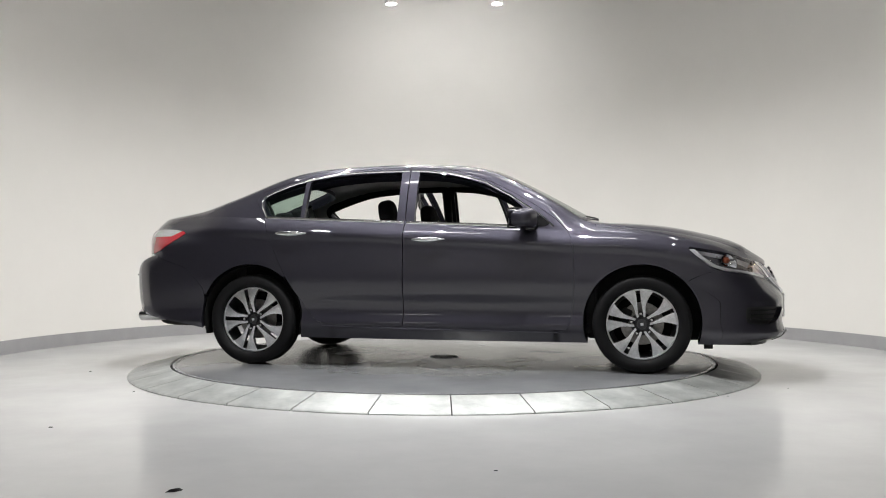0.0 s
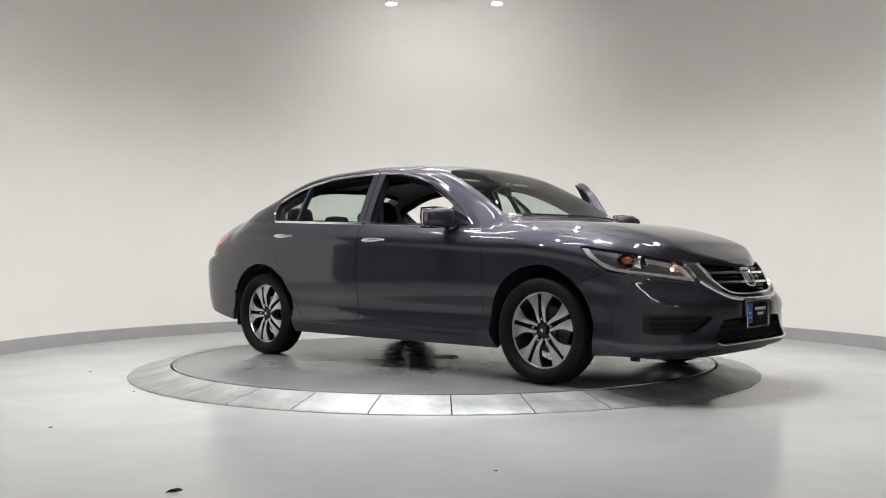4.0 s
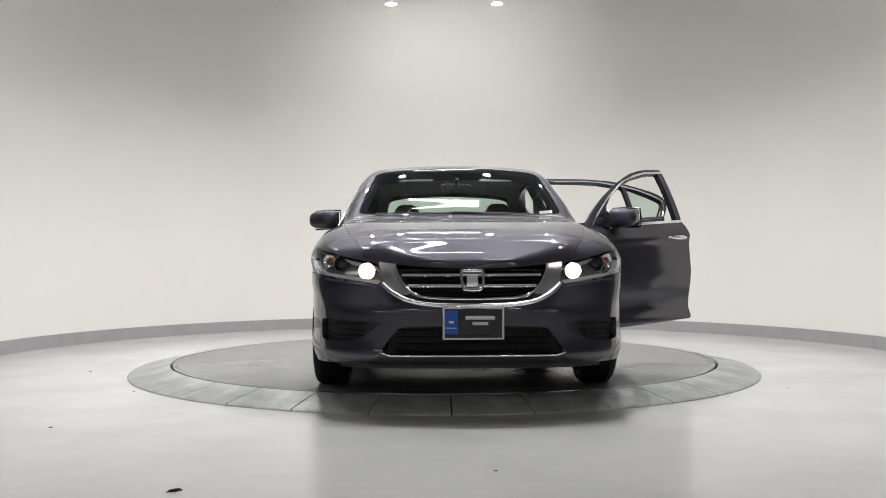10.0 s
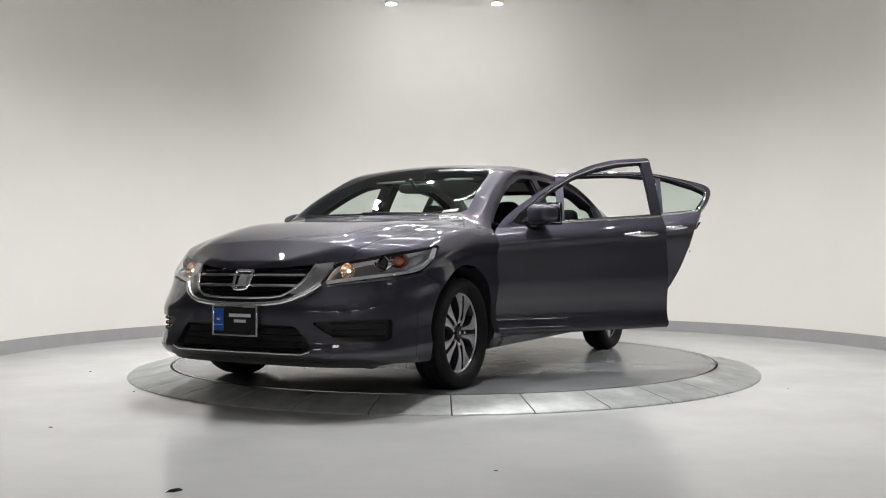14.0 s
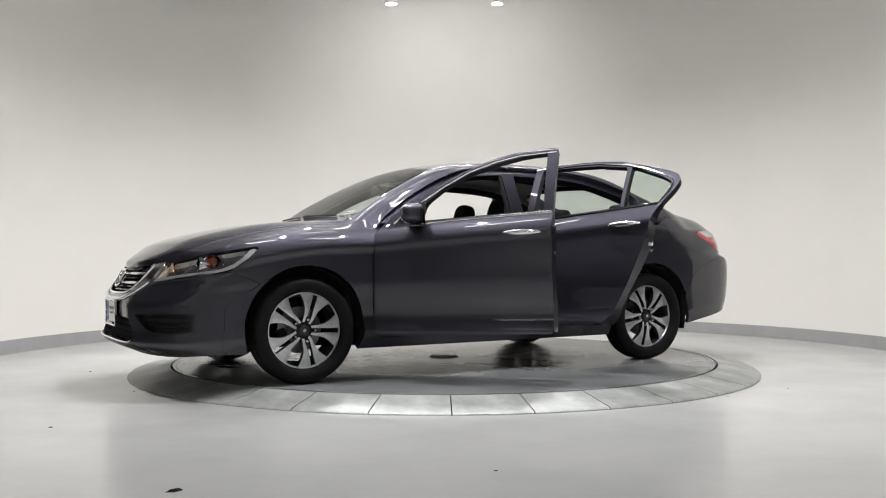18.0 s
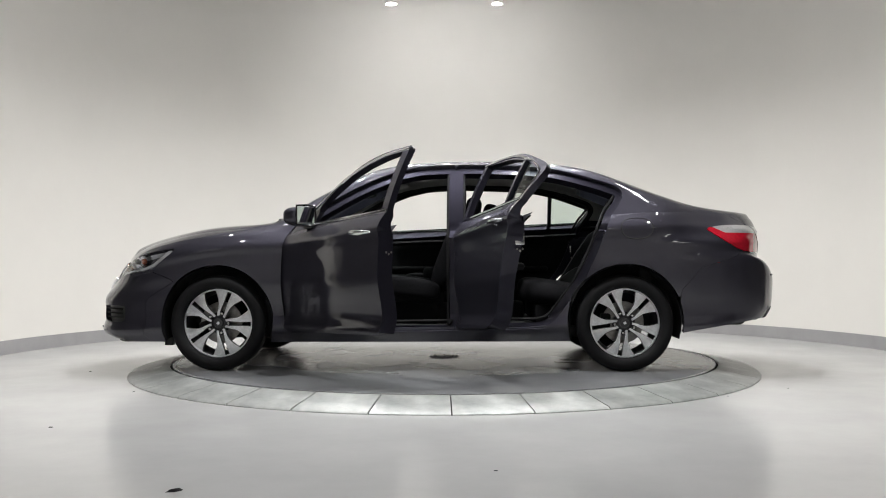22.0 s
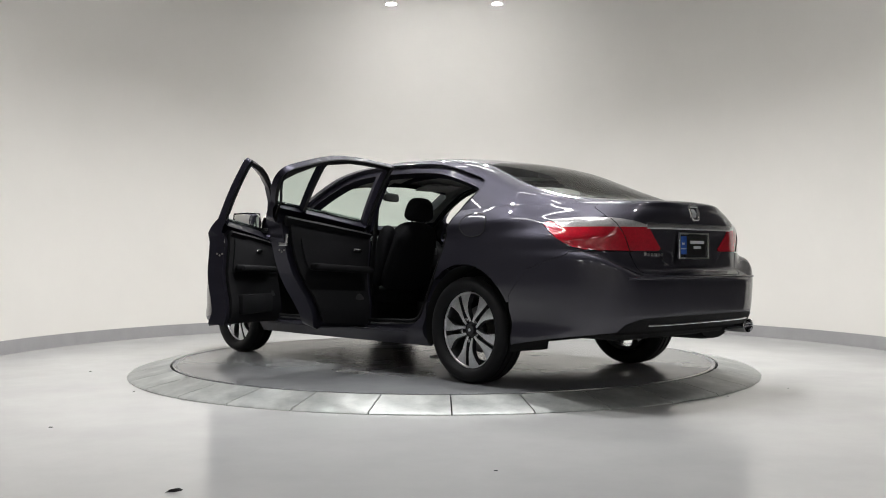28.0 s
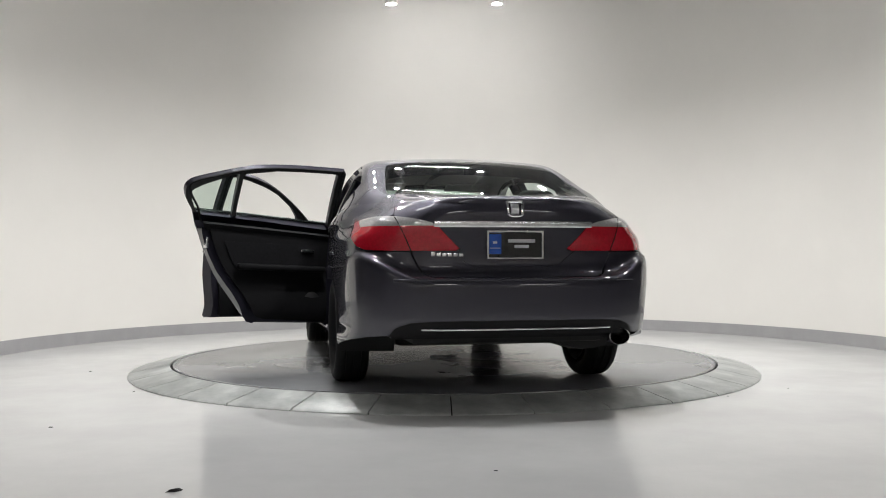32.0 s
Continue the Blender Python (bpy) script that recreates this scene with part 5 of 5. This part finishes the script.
def make_wheel():
    bm = lathe_bm([(0.233, 0.052), (0.223, 0.040), (0.214, 0.012), (0.205, -0.03), (0.200, -0.085), (0.222, -0.095), (0.230, -0.085), (0.212, -0.03), (0.220, 0.02), (0.2335, 0.046)], 72, "Y", close=True)
    w = part("wheel", bm, RIM_DARK, car, "alloy wheel with twin machined spokes")
    part("hub", lathe_bm([(0.0005, 0.030), (0.060, 0.030), (0.075, 0.020), (0.075, -0.01), (0.0005, -0.01)], 40, "Y"), RIM_DARK, w)
    sb = [part("spoke_back", blade(s, 0.030, 0.0012), RIM_DARK, w) for s in (1, -1)]
    for k in range(5):
        for s in sb:
            o = s if k == 0 else new("spoke_back", s.data)
            o.parent = w
            o.rotation_euler.y = radians(72 * k)
    tread = [(0.235, 0.060), (0.242, 0.082), (0.262, 0.100), (0.290, 0.102), (0.308, 0.094), (0.319, 0.082), (0.324, 0.066)]
    t = tread[:]
    for c in (0.045, 0.0, -0.045):
        t += [(0.326, c + 0.016), (0.326, c + 0.005), (0.318, c + 0.004), (0.318, c - 0.004), (0.326, c - 0.005), (0.326, c - 0.016)]
    t += [(r, -a) for r, a in reversed(tread)]
    part("tyre", lathe_bm(t, 72, "Y", close=True), RUBBER, w, "black road tyre")
    part("rim_lip", lathe_bm([(0.2355, 0.050), (0.2345, 0.0565), (0.227, 0.0575), (0.2235, 0.050)], 72, "Y", close=True), RIM, w, "machined rim edge")
    sp = [part("spoke", blade(s, 0.006, -0.0006), RIM, w, "machined alloy spoke") for s in (1, -1)]
    for k in range(5):
        for s in sp:
            o = s if k == 0 else new("spoke", s.data)
            o.parent = w
            o.rotation_euler.y = radians(72 * k)
    part("hub_cap", lathe_bm([(0.0005, 0.060), (0.020, 0.060), (0.030, 0.057), (0.033, 0.050), (0.034, 0.028)], 32, "Y"), RIM_DARK, w)
    part("cap_mark", box_bm(-0.010, 0.010, 0.058, 0.062, -0.009, 0.009, 0.003), RIM, w)
    nut = lathe_bm([(0.0005, 0.063), (0.008, 0.062), (0.0115, 0.056), (0.0115, 0.028)], 6, "Y")
    moved(nut, Matrix.Translation((0, 0, 0.070)))
    nut = part("wheel_nut", nut, CHROME_SATIN, w)
    cup = lathe_bm([(0.016, 0.047), (0.0145, 0.030), (0.0005, 0.029)], 16, "Y")
    cup = part("nut_well", moved(cup, Matrix.Translation((0, 0, 0.070))), RIM_DARK, w)
    for k in range(1, 5):
        for src in (nut, cup):
            o = new(src.name.split(".")[0], src.data)
            o.parent = w
            o.rotation_euler.y = radians(72 * k)
    part("brake_disc", lathe_bm([(0.07, -0.022), (0.072, -0.030), (0.142, -0.030), (0.145, -0.036), (0.142, -0.046), (0.07, -0.046)], 48, "Y", close=True), STEEL, w)
    part("caliper", moved(box_bm(-0.055, 0.055, -0.075, -0.012, 0.085, 0.155, 0.015), Matrix.Rotation(radians(60), 4, "Y")), LINER, w)
    return w


w0 = make_wheel()
spin = {(1, 1): 52, (-1, 1): 27, (1, -1): 7, (-1, -1): 17}
for k, ((fx, fy), a) in enumerate(spin.items()):
    base = Matrix.Translation((fx * AXLE, fy * 0.795, HUB_Z)) @ Matrix.Rotation(0 if fy > 0 else math.pi, 4, "Z") @ Matrix.Rotation(radians(a), 4, "Y")
    if k == 0:
        w0.matrix_basis = base
    else:
        copy_thing(w0, base)

# ---- under the body
for fx in (1, -1):
    for fy in (1, -1):
        bm = bmesh.new()
        rows = []
        for a in lin(-18, 198, 25):
            c, s = math.cos(radians(a)), math.sin(radians(a))
            rows.append([bm.verts.new((fx * AXLE + r * c, fy * y, 0.335 + r * s)) for r, y in ((0.378, 0.875), (0.392, 0.62), (0.392, 0.56))] + [bm.verts.new((fx * AXLE, fy * 0.56, 0.335))])
        for p, q in zip(rows, rows[1:]):
            for j in range(2):
                bm.faces.new((p[j], p[j + 1], q[j + 1], q[j]))
            bm.faces.new((p[2], p[3], q[2]))
        bmesh.ops.remove_doubles(bm, verts=bm.verts, dist=0.0005)
        part("wheel_arch_liner", bm, LINER, car)
        part("axle_arm", box_bm(fx * AXLE - 0.05, fx * AXLE + 0.05, *sorted((fy * 0.3, fy * 0.72)), 0.26, 0.33, 0.01), LINER, car)
part("underbody", box_bm(-1.02, 1.02, -0.78, 0.78, 0.205, 0.255, 0.02), LINER, car)
part("engine_tray", box_bm(1.0, 2.06, -0.56, 0.56, 0.20, 0.30, 0.03), LINER, car)
part("engine_block", box_bm(1.15, 2.0, -0.50, 0.50, 0.30, 0.70, 0.06), LINER, car)
part("boot_floor", box_bm(-2.30, -1.0, -0.55, 0.55, 0.29, 0.45, 0.04), LINER, car)
part("fuel_tank", box_bm(-1.35, -0.75, -0.5, 0.5, 0.20, 0.30, 0.04), LINER, car)
part("boot_wall", box_bm(-1.60, -1.52, -0.68, 0.68, 0.30, 1.02, 0.01), CARPET, car)
bm = tube_bm([(1.0, -0.1, 0.20), (0.4, -0.12, 0.185), (-0.6, -0.12, 0.185), (-1.2, -0.3, 0.24), (-1.95, -0.42, 0.30)], 0.028, 10)
part("exhaust_line", bm, STEEL, car)

# ---- cabin
part("cabin_floor", box_bm(-1.45, 1.05, -0.76, 0.76, 0.255, 0.30, 0.0), CARPET, car, "black carpet")
part("tunnel", box_bm(-0.75, 1.0, -0.12, 0.12, 0.30, 0.44, 0.03), CARPET, car)
part("bulkhead", box_bm(1.02, 1.08, -0.76, 0.76, 0.28, 0.98, 0.0), LINER, car)
part("console", box_bm(-0.30, 0.75, -0.11, 0.11, 0.42, 0.60, 0.03, 3), INTERIOR, car)
part("arm_box", box_bm(-0.30, 0.02, -0.105, 0.105, 0.58, 0.70, 0.03, 3), INTERIOR, car)
bm = tube_bm([(0.30, 0.0, 0.59), (0.29, 0.0, 0.68)], 0.012, 8)
part("gear_lever", bm, CHROME, car)
bm = bmesh.new()
bmesh.ops.create_uvsphere(bm, u_segments=16, v_segments=10, radius=0.028)
part("gear_knob", moved(bm, Matrix.Translation((0.288, 0, 0.70)) @ Matrix.Diagonal((1, 0.9, 1.3, 1))), GLOSS_BLACK, car)

prof = [(1.06, 0.62), (0.70, 0.62), (0.62, 0.70), (0.60, 0.80), (0.62, 0.88), (0.67, 0.935), (0.74, 0.955), (0.90, 0.965), (1.06, 0.962)]
bm = bmesh.new()
rows = []
for y in lin(-0.76, 0.76, 33):
    hump = 0.055 * math.exp(-((y - 0.37) / 0.17) ** 2)
    roll = -0.02 * (abs(y) / 0.76) ** 4
    rows.append([bm.verts.new((x - 0.02 * math.exp(-(y / 0.2) ** 2), y, z + (hump if 0.88 < z and x < 0.8 else hump * 0.4 if z > 0.9 else 0) + (roll if z > 0.8 else 0))) for x, z in prof])
for p, q in zip(rows, rows[1:]):
    for j in range(len(prof) - 1):
        bm.faces.new((p[j], p[j + 1], q[j + 1], q[j]))
bm.faces.new(rows[0])
bm.faces.new(rows[-1])
dash = part("dashboard", bm, INTERIOR, car, "charcoal dashboard", angle=60)
part("centre_screen", box_bm(0.585, 0.60, -0.10, 0.10, 0.82, 0.92, 0.004), GLOSS_BLACK, dash)
bm = moved(lathe_bm([(0.050, 0.0), (0.046, -0.004)], 28, "X"), Matrix.Translation((0.60, 0.37, 0.88)))
part("gauge_ring", bm, glow("blue_gauge_light", (0.12, 0.25, 1.0), 0.2), dash, "lit blue gauge ring")
for y in (-0.62, -0.14, 0.14, 0.66):
    part("air_vent", box_bm(0.60, 0.615, y - 0.05, y + 0.05, 0.80, 0.86, 0.008), TRIM, dash)

sw = Matrix.Translation((0.50, 0.37, 0.90)) @ Matrix.Rotation(radians(-24), 4, "Y")
bm = moved(tube_bm([(0, 0.185 * math.cos(q), 0.185 * math.sin(q)) for q in lin(0, 2 * math.pi, 41)[:-1]], 0.015, 10, closed=True), sw)
stw = part("steering_wheel", bm, TRIM, car, "black steering wheel")
bm = moved(lathe_bm([(0.0005, -0.035), (0.055, -0.03), (0.075, -0.012), (0.075, 0.01)], 28, "X"), sw)
part("boss", bm, INTERIOR, stw)
for a in (0, 180, 270):
    bm = box_bm(-0.012, 0.006, 0.06, 0.18, -0.02, 0.02, 0.005)
    part("wheel_spoke", moved(bm, sw @ Matrix.Rotation(radians(a), 4, "X")), INTERIOR, stw)
part("column", moved(lathe_bm([(0.045, 0.0), (0.05, 0.2)], 16, "X"), sw), TRIM, stw)


def cushion(sx_, sy_, sz_, taper=0.0, p=0.55):
    bm = bmesh.new()
    bmesh.ops.create_uvsphere(bm, u_segments=24, v_segments=16, radius=1.0)
    for v in bm.verts:
        x, y, z = (math.copysign(abs(q) ** p, q) for q in v.co)
        v.co = Vector((x * sx_ / 2, y * sy_ / 2 * (1 - taper * (z + 1) / 2), z * sz_ / 2))
    return bm


def front_seat(y):
    s = part("front_seat", moved(cushion(0.52, 0.50, 0.16), Matrix.Translation((0.06, y, 0.52)) @ Matrix.Rotation(radians(-8), 4, "Y")), CLOTH, car, "black cloth front seat")
    back = Matrix.Translation((-0.20, y, 0.56)) @ Matrix.Rotation(radians(-21), 4, "Y")
    part("backrest", moved(cushion(0.16, 0.48, 0.53, 0.22), back @ Matrix.Translation((0, 0, 0.235))), CLOTH, s)
    for q in (-1, 1):
        part("bolster", moved(cushion(0.13, 0.10, 0.46), back @ Matrix.Translation((0.06, q * 0.20, 0.22))), CLOTH, s)
        part("cushion_bolster", moved(cushion(0.46, 0.10, 0.14), Matrix.Translation((0.06, y + q * 0.215, 0.565)) @ Matrix.Rotation(radians(-8), 4, "Y")), CLOTH, s)
        part("headrest_post", moved(tube_bm([(0, q * 0.06, 0.44), (0.0, q * 0.06, 0.56)], 0.007, 8), back), CHROME, s)
    part("headrest", moved(cushion(0.12, 0.27, 0.175, 0.36, 0.62), back @ Matrix.Translation((0.012, 0, 0.598)) @ Matrix.Rotation(radians(10), 4, "Y")), CLOTH, s)
    part("seat_base", box_bm(-0.15, 0.25, y - 0.2, y + 0.2, 0.30, 0.46, 0.02), INTERIOR, s)
    return s


for y, dx in ((0.37, 0.04), (-0.37, -0.10)):
    front_seat(y).location.x = dx
rs = part("rear_seat", moved(cushion(0.54, 1.30, 0.20), Matrix.Translation((-0.98, 0, 0.50)) @ Matrix.Rotation(radians(-9), 4, "Y")), CLOTH, car, "black cloth rear bench")
back = Matrix.Translation((-1.26, 0, 0.56)) @ Matrix.Rotation(radians(-27), 4, "Y")
for y, w in ((0.40, 0.50), (0.0, 0.32), (-0.40, 0.50)):
    part("backrest", moved(cushion(0.17, w, 0.60, 0.05), back @ Matrix.Translation((0, y, 0.27))), CLOTH, rs)
for y in (0.40, 0.0, -0.40):
    part("headrest", moved(cushion(0.10, 0.25, 0.15 if y else 0.10, 0.1, 0.5), back @ Matrix.Translation((0.03, y, 0.62 if y else 0.585)) @ Matrix.Rotation(radians(20), 4, "Y")), CLOTH, rs)
for q in (-1, 1):
    y0, y1 = sorted((q * 0.60, q * 0.70))
    bm = bmesh.new()
    side = [(-1.04, 0.30), (-1.10, 0.60), (-1.22, 0.80), (-1.34, 0.97), (-1.42, 1.02), (-1.51, 1.02), (-1.51, 0.30)]
    rings = [[bm.verts.new((x, y, z)) for x, z in side] for y in (y0, y1)]
    bm.faces.new(rings[0])
    bm.faces.new(rings[1][::-1])
    for k in range(len(side)):
        bm.faces.new((rings[0][k - 1], rings[1][k - 1], rings[1][k], rings[0][k]))
    bmesh.ops.recalc_face_normals(bm, faces=bm.faces)
    part("side_trim", bm, INTERIOR, car, "black plastic trim beside the rear bench", smooth=False)
part("seat_base", box_bm(-1.50, -0.80, -0.59, 0.59, 0.302, 0.44, 0.02), INTERIOR, rs)
part("back_panel", moved(box_bm(-0.085, -0.055, -0.59, 0.59, -0.14, 0.52, 0.01), back), INTERIOR, rs)
part("parcel_shelf", box_bm(-1.95, -1.50, -0.62, 0.62, 1.0, 1.035, 0.01), CARPET, car)
part("brake_light", box_bm(-1.86, -1.80, -0.10, 0.10, 1.035, 1.065, 0.008), TRIM, car)
# mirror in the cabin, its foot, visors
m0 = part("cabin_mirror", moved(cushion(0.035, 0.25, 0.07, 0, 0.5), Matrix.Translation((0.425, 0.0, 1.272)) @ Matrix.Rotation(radians(22), 4, "Z")), TRIM, car, "black rear-view mirror")
part("mirror_foot", tube_bm([(0.44, 0, 1.28), (0.505, 0, 1.335)], 0.012, 8), TRIM, m0)
for y in (-0.36, 0.36):
    part("sun_visor", moved(box_bm(-0.08, 0.08, -0.19, 0.19, -0.008, 0.008, 0.006), Matrix.Translation((0.24, y, 1.355)) @ Matrix.Rotation(radians(14), 4, "Y")), HEADLINER, car)
    part("seat_belt", tube_bm([(-0.235, math.copysign(0.655, y), 1.27), (-0.22, math.copysign(0.665, y), 1.0), (-0.18, math.copysign(0.70, y), 0.45)], 0.022, 6, flat=0.15), TRIM, car)
# wipers and cowl
panel("cowl", [(FULL_UP, both_up(OUT(UPX - 1.075, 0.985 - UPX, f_hood * -1, -f_ws + 0.0, UPY - 0.70)))], TRIM, car, depth=0.0, lift=0.0015)


def glass_z(x, y):
    zr, zm, yr = float(rail_z(x)), float(mid_z(x)), float(rail_y(x))
    return zm - (zm - zr) * (y / yr) ** 2


for y0, y1 in ((0.52, -0.06), (-0.08, -0.56)):
    pts = []
    for k in range(9):
        y = y0 + (y1 - y0) * k / 8
        x = 1.062 - 0.022 * (k / 8) - 0.10 * (y * y)
        pts.append((x, y, glass_z(x, y) + 0.009))
    part("wiper", tube_bm(pts, 0.006, 6), TRIM, car, "black wiper")
# leaflet behind the glass, on the dash
def on_glass(x, y0, y1, dx, sink):
    """A small sheet lying along the windscreen's inner face."""
    bm = bmesh.new()
    rows = [[bm.verts.new((q, y, glass_z(q, y) - sink)) for q in (x - 0.35 * (y - 0.59) , x - 0.35 * (y - 0.59) + dx)] for y in lin(y0, y1, 6)]
    for p, q in zip(rows, rows[1:]):
        bm.faces.new((p[0], p[1], q[1], q[0]))
    bmesh.ops.solidify(bm, geom=bm.faces[:], thickness=0.0008)
    return bm


lf = part("price_leaflet", on_glass(0.945, 0.525, 0.615, 0.036, -0.004), PAPER, car, "small white printed leaflet in the windscreen corner", smooth=False)
for k in range(8):
    part("print_bar", on_glass(0.960, 0.533 + 0.009 * k, 0.538 + 0.009 * k, 0.014, -0.0055), TRIM, lf, smooth=False)
# scraps on the floor
SCRAPS = [(-0.953, -3.918, 0.030, 40), (0.20, -3.615, 0.009, 0), (-2.622, -0.377, 0.010, 20), (2.182, -1.354, 0.012, 70), (1.70, -1.68, 0.009, 10), (-1.94, -1.44, 0.010, 50), (-1.932, -2.665, 0.012, 5)]
for x, y, r, a in SCRAPS:
    bm = lathe_bm([(0.0005, 0.35 * r), (0.55 * r, 0.30 * r), (r, 0.0)], 7, "Z")
    for v in bm.verts:
        v.co.y *= 0.35
        v.co.x *= 1 + 0.3 * math.sin(v.co.y * 400)
    ob = part("floor_scrap", bm, LINER)
    ob.matrix_basis = pose(x, y, FLOOR_Z + 0.0005, 0, 0, a)
    tagged(ob, "small dark crumpled scrap lying on the floor", "scrap", "scraps on the floor")

# ---------------------------------------------------------------- what moves
def motions():
    disc_rows, car_rows = [], []
    ts = [t for t, _ in TURN]
    turn = curve(ts, [a for _, a in TURN]) if len(TURN) > 2 else (lambda q: np.interp(q, ts, [a for _, a in TURN]))
    for k in range(33):
        a = float(turn(float(k)))
        c, s = math.cos(radians(a)), math.sin(radians(a))
        disc_rows.append((float(k), pose(0, 0, 0, 0, 0, a)))
        car_rows.append((float(k), pose(c * CAR_OFF[0] - s * CAR_OFF[1], s * CAR_OFF[0] + c * CAR_OFF[1], 0, 0, 0, a)))
    walk(disc, disc_rows)
    walk(car, car_rows)


motions()
